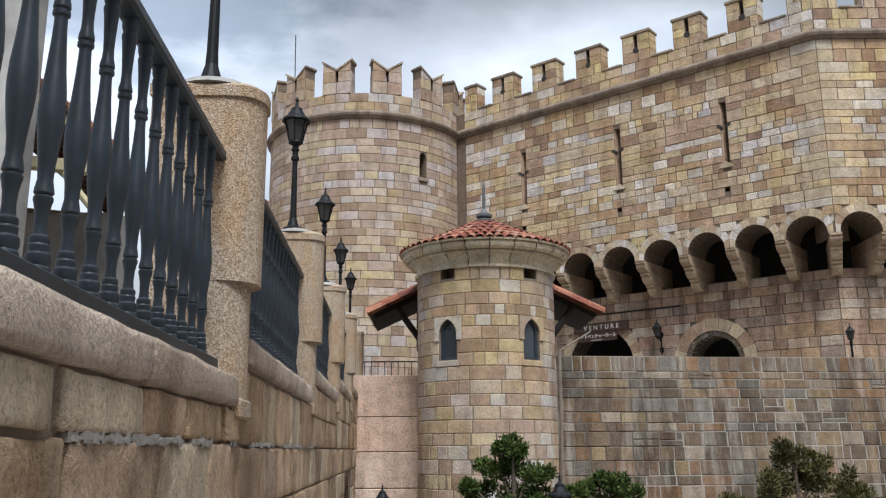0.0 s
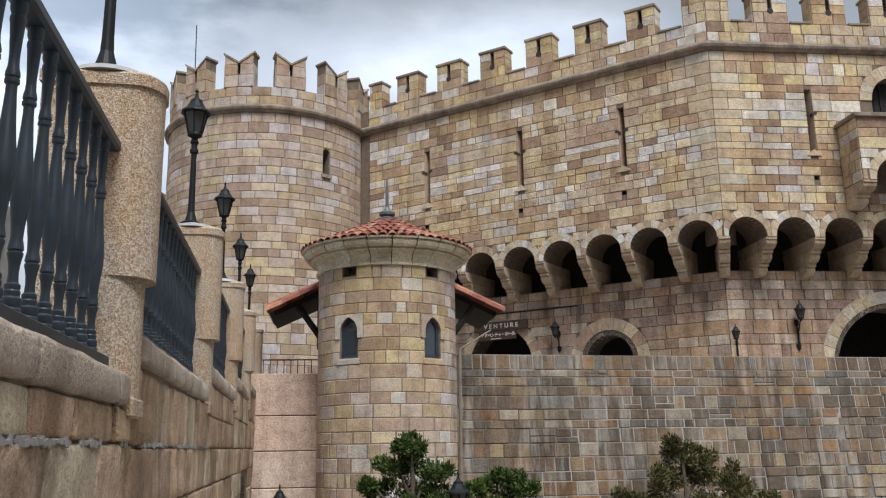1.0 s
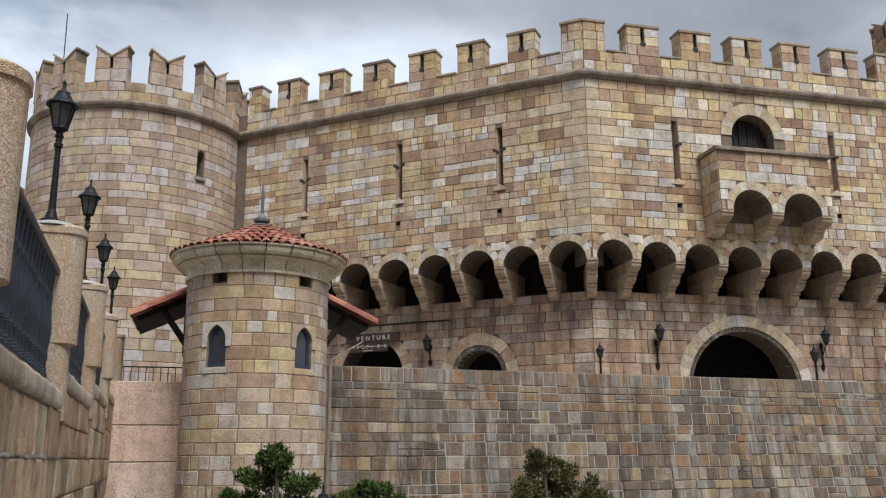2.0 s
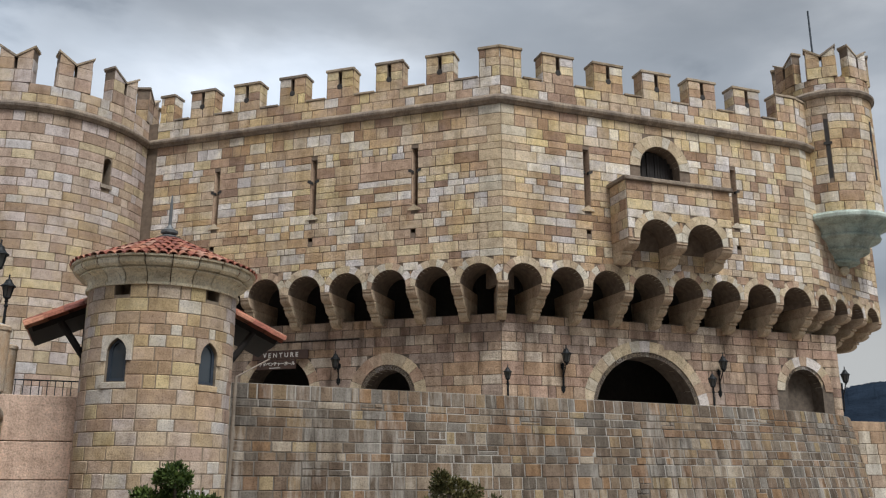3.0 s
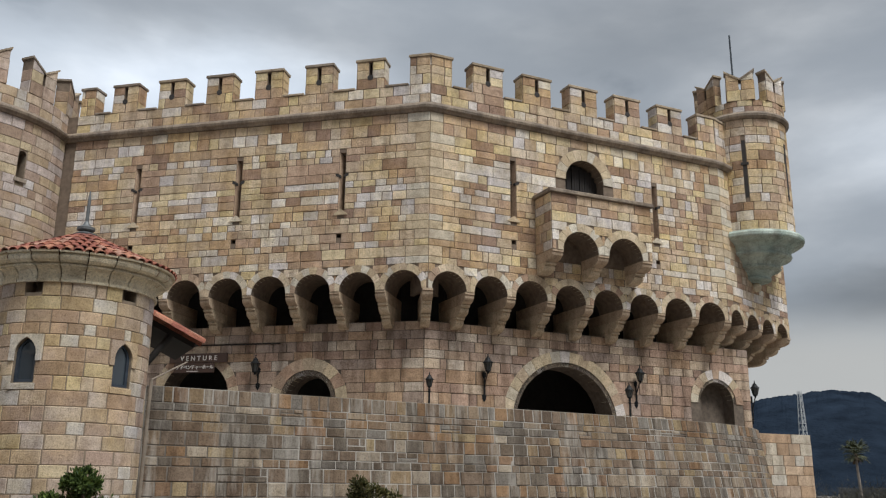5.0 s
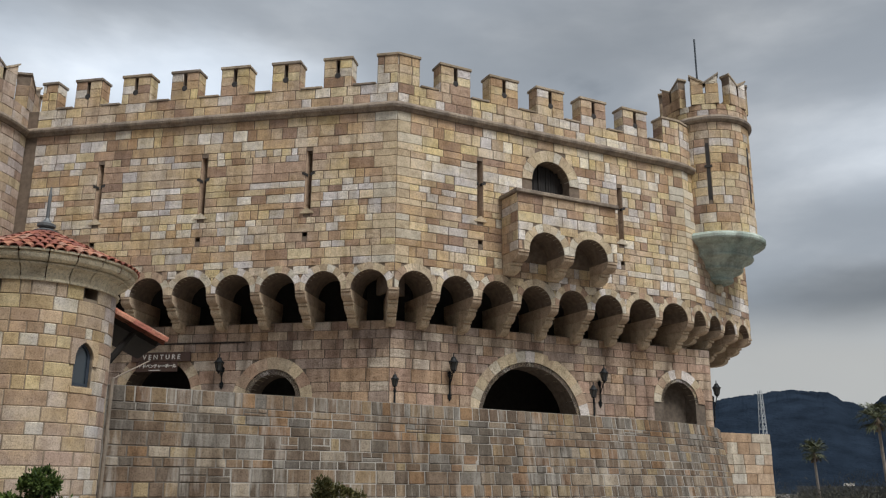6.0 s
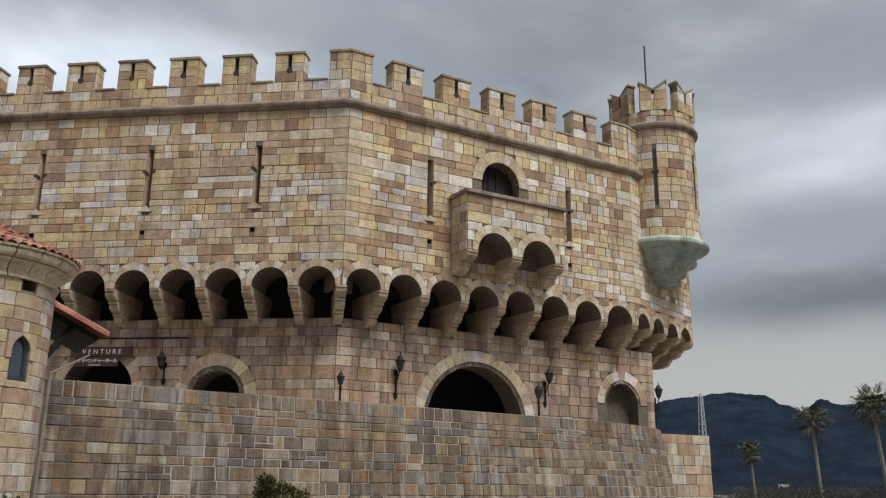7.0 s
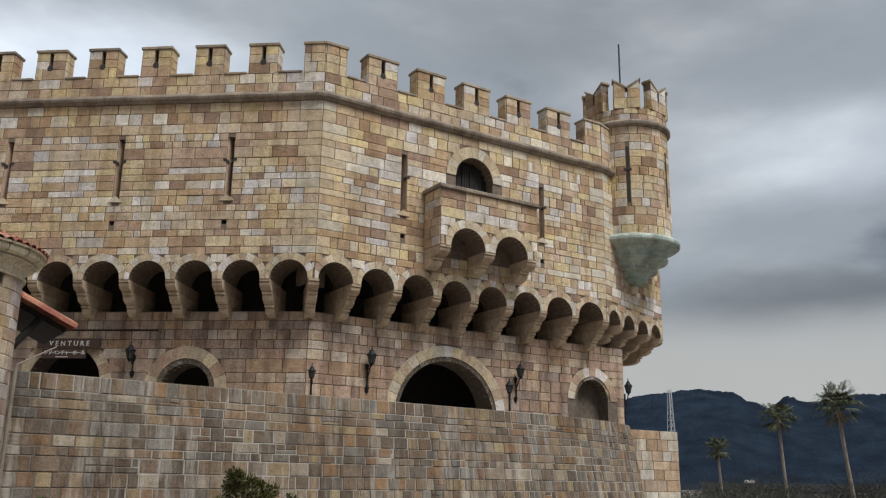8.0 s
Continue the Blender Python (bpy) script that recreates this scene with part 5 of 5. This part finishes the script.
for a, b, top in BAYS[1:]:
    f = new("iron_balustrade")
    f.matrix_basis = Matrix.Translation(Lw(a, 0.15, top)) @ Matrix.Rotation(math.atan2(-LD.x, LD.y), 4, "Z")
    tagged(f, "blue-black painted iron balustrade with turned balusters", "railing", "balustrades on the wall")
    n0, n1 = (-0.6 if a < 1 else 0.1), b - a - 0.1
    high = 1.185 if a < 1 else 1.10
    bm = bmesh.new()
    box(bm, -0.055, 0.055, n0, n1, 0.01, 0.092, None, 0.006)
    part("bottom_rail", bm, M_IRON, f)
    bm = bmesh.new()
    box(bm, -0.045, 0.045, n0, n1, high - 0.06, high, None, 0.014)
    part("top_rail", bm, M_IRON, f)
    y = b - a - 0.36
    while y > n0 + 0.05:
        share("baluster", BALME, f, Matrix.Translation((0, y, 0.086)) @ Matrix.Diagonal((0.78, 0.78, (high - 0.14) / 0.985, 1)))
        y -= 0.197

# lamps on the terrace and walls
for azd, dist, tip, z0, sc in ((25.58, 21.6, 7.21, 0.86, 0.72), (38.36, 25.1, 6.52, 0.86, 0.85)):
    a = radians(azd)
    post_lamp("terrace_lamp", dist * math.sin(a), dist * math.cos(a), z0, dist * math.tan(radians(tip)), "black iron lamp on a slender pole behind the terrace wall", "terrace lamps", sc)


def wall_lamp(m, u, z0, z1, arm=0.30):
    t = new("wall_lamp")
    t.matrix_basis = m @ Matrix.Translation((u, 0, z0))
    tagged(t, "black iron wall lantern on a long scrolled bracket", "lamp", "wall lanterns")
    h = z1 - z0
    bm = bmesh.new()
    tube(bm, (0, -0.05, 0.05), (0, -0.05, h * 0.62), 0.022)
    tube(bm, (0, -0.05, h * 0.3), (0.0, -arm, h * 0.62), 0.018)
    part("bracket", bm, M_BLACK, t)
    for z in (0.08, h * 0.55):
        bm = bmesh.new()
        prism(bm, [(0.0, z - 0.14), (0.07, z - 0.03), (0.05, z), (0.08, z + 0.04), (0.0, z + 0.12), (-0.08, z + 0.04), (-0.05, z), (-0.07, z - 0.03)], -0.045, 0.0)
        part("back_plate", bm, M_BLACK, t)
    lantern(t, (0, -arm, h - 0.55), 1.1)


wall_lamp(mLA, 7.3, 2.95, 3.97)
wall_lamp(mLB, 2.05, 2.62, 4.02)
wall_lamp(mLB, 7.84, 2.68, 4.04)
wall_lamp(mLE, 0.12, 2.35, 3.85, 0.18)

# sign
sign = new("entrance_sign")
sign.matrix_basis = mLA @ Matrix.Translation((0, -0.15, 0))
tagged(sign, "brown wooden sign boards with pale lettering over the doorway", "sign")
for z0, z1, a, b in ((3.79, 4.09, 4.2, 6.24), (3.47, 3.775, 4.38, 5.80)):
    bm = bmesh.new()
    box(bm, a, b, 0.0, 0.06, z0, z1, None, 0.01)
    part("board", bm, M_SIGN, sign)
for text, size, x, z in (("VENTURE", 0.21, 4.60, 3.865), ("アドベンチャーホール", 0.138, 4.47, 3.60)):
    cu = bpy.data.curves.new("lettering", "FONT")
    cu.body, cu.size, cu.extrude = text, size, 0.006
    cu.space_character = 1.62 if size > 0.2 else 0.9
    cu.offset = 0.003 if size > 0.2 else 0.004
    ob = bpy.data.objects.new("lettering_draft", cu)
    scene.collection.objects.link(ob)
    dg = bpy.context.evaluated_depsgraph_get()
    me = bpy.data.meshes.new_from_object(ob.evaluated_get(dg))
    bpy.data.objects.remove(ob)
    me.materials.append(M_LETTER)
    share("lettering", me, sign, pose(x, -0.008, z, 90))
bm = bmesh.new()
box(bm, 4.85, 5.25, -0.008, 0.0, 3.505, 3.53)
part("lettering_bar", bm, M_LETTER, sign)
bm = bmesh.new()
box(bm, 4.4, 8.0, -0.05, 0.0, 4.34, 4.375, mLA)
tagged(part("cable_duct", bm, M_TIMBER), "dark horizontal cable duct on the wall", "duct")

# ---- planting ----


def leaf_mat(name, dark, light):
    m, nd, lk, bs = base_mat(name)
    g = nd.new("ShaderNodeNewGeometry")
    c = ramp_node(nd, lk, g.outputs["Random Per Island"], [(0.0, dark), (1.0, light)])
    pos = noise_node(nd, lk, g.outputs["Position"], 2.2, 3.0)
    c = mix_node(nd, lk, "MULTIPLY", 0.8, c, ramp_node(nd, lk, pos, [(0.3, (0.5, 0.5, 0.5)), (0.65, (1.2, 1.15, 1.0))]))
    lk.new(c, bs.inputs["Base Color"])
    bs.inputs["Roughness"].default_value = 0.6
    bs.inputs["Specular IOR Level"].default_value = 0.2
    return m


M_LEAF = leaf_mat("dark_green_leaves", (0.022, 0.045, 0.014), (0.12, 0.17, 0.045))
M_LEAF_BROWN = leaf_mat("brownish_green_leaves", (0.045, 0.055, 0.02), (0.17, 0.15, 0.065))
M_BARK = plain_mat("grey_brown_bark", (0.10, 0.075, 0.055), 0.9, 0, 0.4, 14, 0.6)


def leafy_tree(name, x, y, top, puffs, mat, seed, label, leaf=0.055, count=260):
    t = new(name)
    t.location = (x, y, GROUND)
    tagged(t, label, "tree")
    r = random.Random(seed)
    h = top - GROUND
    bm = bmesh.new()
    tube(bm, (0, 0, 0), (0.04, 0, h * 0.45), 0.09, 0.06)
    tube(bm, (0.04, 0, h * 0.45), (0, 0, h * 0.9), 0.06, 0.02)
    part("trunk", bm, M_BARK, t)
    for px, py, pz, pr in puffs:
        bm = bmesh.new()
        tube(bm, (0.02, 0, min(h * 0.8, h + pz - 0.5)), (px, py, h + pz), 0.03, 0.012, 6)
        part("limb", bm, M_BARK, t)
    bm = bmesh.new()
    for px, py, pz, pr in puffs:
        for sub in range(9):
            d = Vector((r.gauss(0, 1), r.gauss(0, 1), r.gauss(0, 0.7)))
            d = d.normalized() * pr * r.uniform(0.3, 1.0)
            d.z *= 0.6
            c = Vector((px, py, h + pz)) + d
            sr = pr * r.uniform(0.22, 0.42)
            for k in range(count // 9):
                o = Vector((r.gauss(0, 1), r.gauss(0, 1), r.gauss(0, 1))).normalized() * sr * r.uniform(0.3, 1.1)
                p = c + o
                w = (o.normalized() + Vector((0, 0, 0.7)) + Vector((r.uniform(-.5, .5), r.uniform(-.5, .5), r.uniform(-.3, .3)))).normalized()
                s = w.orthogonal().normalized()
                s = Matrix.Rotation(r.uniform(0, 6.28), 3, w) @ s
                L, W = leaf * r.uniform(0.7, 1.4), leaf * 0.26
                bm.faces.new([bm.verts.new(q) for q in (p, p + w * L * 0.5 + s * W, p + w * L, p + w * L * 0.5 - s * W)])
    part("crown", bm, mat, t)
    return t


leafy_tree("shrub_tree", 1.10, 12.6, 0.24, [(0, 0, -0.25, 0.28), (-0.2, 0.1, -0.5, 0.35), (0.25, 0, -0.55, 0.36), (-0.5, 0.1, -0.8, 0.3), (0, 0.2, -0.95, 0.5), (0.4, 0, -1.0, 0.4), (-0.45, 0, -1.2, 0.4), (0.5, 0.1, -1.4, 0.5), (-0.1, 0, -1.5, 0.6)], M_LEAF, 4, "dark green evergreen shrub tree in layered tufts", count=2000)
leafy_tree("shrub_tree", 2.35, 12.9, -0.28, [(0, 0, -0.2, 0.28), (0.35, 0, -0.28, 0.25), (-0.3, 0, -0.3, 0.25), (0.1, 0, -0.6, 0.5), (-0.4, 0, -0.8, 0.4), (0.5, 0, -0.8, 0.4)], M_LEAF, 8, "low dark green evergreen shrub tree", count=1800)
leafy_tree("shrub_tree", 5.45, 13.6, 0.12, [(-0.05, 0, -0.2, 0.3), (-0.5, 0, -0.6, 0.4), (0.4, 0.1, -0.45, 0.42), (0.0, 0, -0.7, 0.5), (-0.8, 0, -0.95, 0.35), (0.9, 0.1, -0.8, 0.4), (0.5, 0, -1.1, 0.5), (-0.4, 0, -1.2, 0.5), (1.3, 0, -1.1, 0.35), (0.3, 0, -1.6, 0.7)], M_LEAF_BROWN, 15, "sparse brownish green shrub tree before the terrace wall", 0.055, 1900)

for azd, dist, tip in ((7.9, 11.5, -1.46), (-3.23, 16.5, -2.06)):
    a = radians(azd)
    post_lamp("plaza_lamp", dist * math.sin(a), dist * math.cos(a), GROUND, dist * math.tan(radians(tip)), "tall black iron plaza lamp with a six-sided lantern", "plaza lamps")

# palms


def palm(azd, dist, crown_el, size, seed, lean):
    a = radians(azd)
    x, y, z = dist * math.sin(a), dist * math.cos(a), dist * math.tan(radians(crown_el))
    t = new("palm_tree")
    t.location = (x, y, GROUND - 0.2)
    tagged(t, "tall fan palm with a ragged green crown", "palm", "palms by the shore")
    r = random.Random(seed)
    h = z - GROUND + 0.2
    bm = bmesh.new()
    for i in range(8):
        f0, f1 = i / 8, (i + 1) / 8
        tube(bm, (lean * (1 - f0) ** 1.5, 0, h * f0), (lean * (1 - f1) ** 1.5, 0, h * f1), 0.15 - 0.05 * f0, 0.15 - 0.05 * f1, 9)
    part("trunk", bm, M_PALMBARK, t)
    bm = bmesh.new()
    for k in range(70):
        yaw, up = r.uniform(0, 6.283), r.triangular(-0.95, 1.35, 0.35)
        reach = size * r.uniform(0.7, 1.15)
        d = Vector((math.cos(yaw) * math.cos(up), math.sin(yaw) * math.cos(up), math.sin(up)))
        side = d.cross(Vector((0, 0, 1))).normalized()
        nrm = side.cross(d)
        stalk = Vector((0, 0, h)) + d * reach * 0.5
        tube(bm, (0, 0, h), stalk, 0.022, 0.012, 4)
        for j in range(11):
            f = -0.95 + 1.9 * j / 10 + r.uniform(-0.06, 0.06)
            w = (d * math.cos(f) + side * math.sin(f)).normalized()
            L = reach * 0.55 * (1 - 0.3 * abs(f)) * r.uniform(0.8, 1.1)
            s = w.cross(nrm).normalized() * size * 0.02
            mid = stalk + w * L * 0.6
            tipp = stalk + w * L - Vector((0, 0, L * r.uniform(0.1, 0.4)))
            bm.faces.new([bm.verts.new(q) for q in (stalk, mid + s, tipp, mid - s)])
    part("crown", bm, M_LEAF_PALM, t)
    bm = bmesh.new()
    for k in range(26):
        yaw = r.uniform(0, 6.283)
        o = Vector((math.cos(yaw), math.sin(yaw), 0))
        p = Vector((0, 0, h - r.uniform(0, 0.2)))
        q = p + o * size * r.uniform(0.15, 0.3) - Vector((0, 0, size * r.uniform(0.25, 0.6)))
        s = o.cross(Vector((0, 0, 1))) * 0.09
        bm.faces.new([bm.verts.new(v) for v in (p, q + s, q - s)])
    part("dead_fronds", bm, M_FROND, t, "brown hanging dead fronds")


M_LEAF_PALM = leaf_mat("palm_leaves", (0.035, 0.045, 0.025), (0.16, 0.165, 0.095))
M_PALMBARK = plain_mat("pale_palm_bark", (0.24, 0.20, 0.165), 0.9, 0, 0.3, 3, 0.5)
M_FROND = plain_mat("dead_frond", (0.16, 0.115, 0.07), 0.9)
palm(51.1, 88, 2.1, 1.5, 1, 0.5)
palm(54.7, 72, 4.0, 1.65, 2, 0.6)
palm(58.05, 60, 4.6, 1.75, 3, 1.4)

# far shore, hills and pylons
# forest colour with the blue of distance haze put into it
M_HILL = plain_mat("hazed_forest_hill", (0.0155, 0.0225, 0.034), 0.95, 0, 0.4, 0.02, 0.9, 4.0)


def hills(name, dist, depth, ridge, label, mat, a0, a1, n, rough):
    bm = bmesh.new()
    rows = []
    m = 14
    for i in range(n + 1):
        azd = a0 + (a1 - a0) * i / n
        a = radians(azd)
        col = []
        for j in range(m + 1):
            f = j / m
            d = dist + depth * f
            crest = ridge(azd) * math.sin(min(1.0, f * 1.25) * math.pi / 2)
            zz = GROUND - 3 + (crest - GROUND + 3) * f ** 0.8 + rough * (noise.fractal(Vector((d * math.sin(a), d * math.cos(a), 0)) * 0.03, 0.8, 2.0, 5)) * f
            zz += 1.7 * f ** 3 * noise.noise(Vector((azd * 9.0, j * 3.1, 0.0)))
            col.append(bm.verts.new((d * math.sin(a), d * math.cos(a), zz)))
        rows.append(col)
    for p, q in zip(rows, rows[1:]):
        for j in range(m):
            bm.faces.new((p[j], q[j], q[j + 1], p[j + 1]))
    ob = part(name, bm, mat)
    for p in ob.data.polygons:
        p.use_smooth = True
    return tagged(ob, label, "hill", kind="structure")


RIDGE = [(-90, 4), (0, 4), (40, 4.5), (44.5, 4.6), (46.5, 5.35), (48, 5.55), (50.3, 5.75), (52, 5.55), (53.4, 4.9), (54.2, 4.55), (55.3, 5.2), (56.4, 4.9), (57.6, 4.9), (58.8, 5.3), (61, 5.25), (66, 5.0), (90, 3)]


def ridge_line(azd):
    for (a, x), (b, y) in zip(RIDGE, RIDGE[1:]):
        if a <= azd <= b:
            t = (azd - a) / (b - a)
            t = t * t * (3 - 2 * t)
            return 1500 * math.tan(radians(x + (y - x) * t))
    return 60


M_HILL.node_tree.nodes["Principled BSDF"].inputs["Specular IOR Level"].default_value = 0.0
hills("hills", 1000, 500, ridge_line, "forested hills across the bay, coloured dark blue for distance haze", M_HILL, 20, 90, 1200, 2.2)


M_BUSH = leaf_mat("dull_bush_leaves", (0.014, 0.017, 0.011), (0.055, 0.048, 0.034))


def bush_belt():
    r = random.Random(21)
    bm = bmesh.new()
    for k in range(190):
        azd = r.uniform(46, 64)
        d = r.uniform(52, 110)
        a = radians(azd)
        top = r.triangular(-1.2, 1.1, -0.2)
        cx, cy = d * math.sin(a), d * math.cos(a)
        pr = r.uniform(1.3, 2.8)
        bare = r.random() < 0.35
        for j in range(260 if bare else 760):
            o = Vector((r.gauss(0, 1), r.gauss(0, 1), r.gauss(0, 1))).normalized() * pr * r.uniform(0.4, 1.1)
            p = Vector((cx, cy, top - pr * 0.8)) + o
            w = (o.normalized() + Vector((0, 0, 0.5)) + Vector((r.uniform(-.6, .6), r.uniform(-.6, .6), r.uniform(-.3, .3)))).normalized()
            # bare twigs are long and thin, leaves short and broad
            L, wd = (0.6, 0.014) if bare else (0.17, 0.06)
            s = w.orthogonal().normalized() * wd
            bm.faces.new([bm.verts.new(q) for q in (p, p + w * L * 0.45 + s, p + w * L, p + w * L * 0.45 - s)])
    tagged(part("bushes", bm, M_BUSH), "belt of brown green bushes below the palms", "bushes", kind="stuff")
    # low sea wall across the bay, with a small white hut on it
    bm = bmesh.new()
    f, n, m = 300.0, 12, 1.6
    sweep(bm, [(f * math.sin(radians(50 + 18 * i / n)), f * math.cos(radians(50 + 18 * i / n))) for i in range(n + 1)], [(0.0, GROUND - 2.5), (0.0, 0.9), (-m, 0.9), (-m, GROUND - 2.5)])
    tagged(part("sea_wall", bm, M_SEAWALL), "low grey concrete sea wall across the bay", "wall", kind="structure")
    bm = bmesh.new()
    a = radians(52.8)
    box(bm, -1.5, 1.5, -1.0, 1.0, 0.895, 1.7, pose(301 * math.sin(a), 301 * math.cos(a), 0, 0, 0, -52.8), 0.05)
    tagged(part("white_hut", bm, M_LETTER), "small white hut on the far sea wall", "hut")


M_SEAWALL = plain_mat("grey_concrete", (0.055, 0.058, 0.062), 0.9)
bush_belt()


def pylon(azd, dist, el0, el1, w):
    a = radians(azd)
    t = new("pylon")
    z0 = dist * math.tan(radians(el0))
    t.location = (dist * math.sin(a), dist * math.cos(a), z0)
    tagged(t, "pale steel lattice transmission tower", "pylon", "pylons on the far shore")
    z1 = dist * math.tan(radians(el1)) - z0
    bm = bmesh.new()
    n = 16
    def hw(f):
        return w * (1 - 0.7 * f)
    for i in range(n):
        f0, f1 = i / n, (i + 1) / n
        for sx, sy in ((-1, -1), (1, -1), (1, 1), (-1, 1)):
            tube(bm, (sx * hw(f0), sy * hw(f0), z1 * f0), (sx * hw(f1), sy * hw(f1), z1 * f1), 0.12, n=4)
        for sx in (-1, 1):
            tube(bm, (sx * hw(f0), -hw(f0), z1 * f0), (-sx * hw(f1), -hw(f1), z1 * f1), 0.07, n=4)
            tube(bm, (sx * hw(f0), hw(f0), z1 * f0), (sx * hw(f1), -hw(f1), z1 * f1), 0.07, n=4)
    for f in (0.52, 0.58, 0.64, 0.70, 0.76, 0.82, 0.88, 0.94, 0.98):
        e = hw(f) + w * 0.35
        tube(bm, (-e, 0, z1 * f), (e, 0, z1 * f), 0.09, n=4)
    part("lattice", bm, M_LEAD_PALE, t)


M_LEAD_PALE = plain_mat("pale_galvanised_steel", (0.42, 0.43, 0.43), 0.6)
pylon(48.4, 330, -0.65, 5.75, 1.55)
pylon(58.75, 1450, 4.6, 6.1, 6.0)

# ---- things seen past the balustrade ----


def pavilion():
    """Open gabled shelter, its gable towards the plaza, seen from below."""
    t = new("garden_pavilion")
    t.matrix_basis = pose(-7.22, 13.26, 1.43, 0, 0, 20)
    tagged(t, "small cream painted timber pavilion with a dark open roof", "pavilion")
    apex, eave, run = 5.0, 3.3, 2.15
    for sg in (-1, 1):
        bm = bmesh.new()
        prism(bm, [(0, apex), (sg * run, eave), (sg * run, eave + 0.12), (0, apex + 0.13)], 0.0, 4.0)
        part("roof", bm, M_TIMBER, t)
        for k in range(9):
            bm = bmesh.new()
            y = 0.25 + 0.44 * k
            prism(bm, [(0, apex - 0.13), (sg * run * 0.98, eave - 0.11), (sg * run * 0.98, eave), (0, apex - 0.01)], y, y + 0.09)
            part("rafter", bm, M_BROWNTILE, t)
        for k in range(7):
            f0, f1 = k / 7, (k + 1.08) / 7
            bm = bmesh.new()
            tube(bm, (sg * run * f0, 0.02, apex + 0.15 + (eave - apex) * f0), (sg * run * f1, 0.02, apex + 0.12 + (eave - apex) * f1), 0.075, 0.09)
            part("verge_tile", bm, M_TILE, t)
        bm = bmesh.new()
        prism(bm, [(0, apex - 0.16), (sg * run, eave - 0.16), (sg * run, eave), (0, apex)], 0.03, 0.10)
        part("barge_board", bm, M_CREAMPAINT, t)
        bm = bmesh.new()
        tube(bm, (sg * 0.1, 0.2, eave + 0.1), (sg * 0.95, 0.2, eave + 0.75), 0.07)
        part("strut", bm, M_CREAMPAINT, t)
        bm = bmesh.new()
        tube(bm, (sg * 1.75, 0.2, 2.5), (sg * 1.25, 0.2, 3.1), 0.06)
        part("brace", bm, M_CREAMPAINT, t)
    for y in (0.12, 3.6):
        bm = bmesh.new()
        box(bm, -run, run, y, y + 0.2, eave - 0.22, eave - 0.02, None, 0.01)
        part("beam", bm, M_CREAMPAINT, t)
    for x, y, w in ((0.62, 0.2, 0.15), (-1.6, 0.2, 0.15), (1.9, 3.7, 0.1), (-1.6, 3.7, 0.1)):
        bm = bmesh.new()
        box(bm, x - w, x + w, y - w, y + w, GROUND - 1.43, eave - 0.2, None, 0.01)
        part("post", bm, M_CREAMPAINT, t)


M_BROWNTILE = plain_mat("brown_roof_tile", (0.16, 0.075, 0.05), 0.8)
M_CREAMPAINT = plain_mat("cream_painted_timber", (0.62, 0.56, 0.34), 0.6)
M_RENDER = plain_mat("pale_grey_render", (0.37, 0.36, 0.335), 0.9, 0, 0.3, 1.5)
pavilion()
bm = bmesh.new()
box(bm, -10.5, -5.95, 16.2, 17.2, GROUND, 4.45, None, 0.02)
tagged(part("garden_wall", bm, M_RENDER), "pale grey rendered wall below the pavilion", "wall")
bm = bmesh.new()
box(bm, -10.5, -5.80, 11.6, 12.2, GROUND, 12.0, None, 0.03)
tagged(part("grey_building", bm, M_RENDER), "pale grey rendered building corner", "building")
annex = new("annex_building")
annex.location = (-7.6, 34.5, GROUND)
tagged(annex, "brown rendered annex with a tiled roof behind the tower", "building")
bm = bmesh.new()
box(bm, -2.0, 1.4, 0, 4, 0, 13.0)
part("wall", bm, plain_mat("brown_render", (0.28, 0.17, 0.13), 0.9), annex)
bm = bmesh.new()
prism(bm, [(-2.3, 13.0), (1.7, 13.0), (-0.3, 14.2)], -0.3, 4.3)
part("roof", bm, M_TILE, annex)
# thin rod on the round tower
bm = bmesh.new()
tube(bm, (-5.45, 32.6, 12.3), (-5.5, 32.6, 16.3), 0.02)
part("rod", bm, M_IRON, tower)
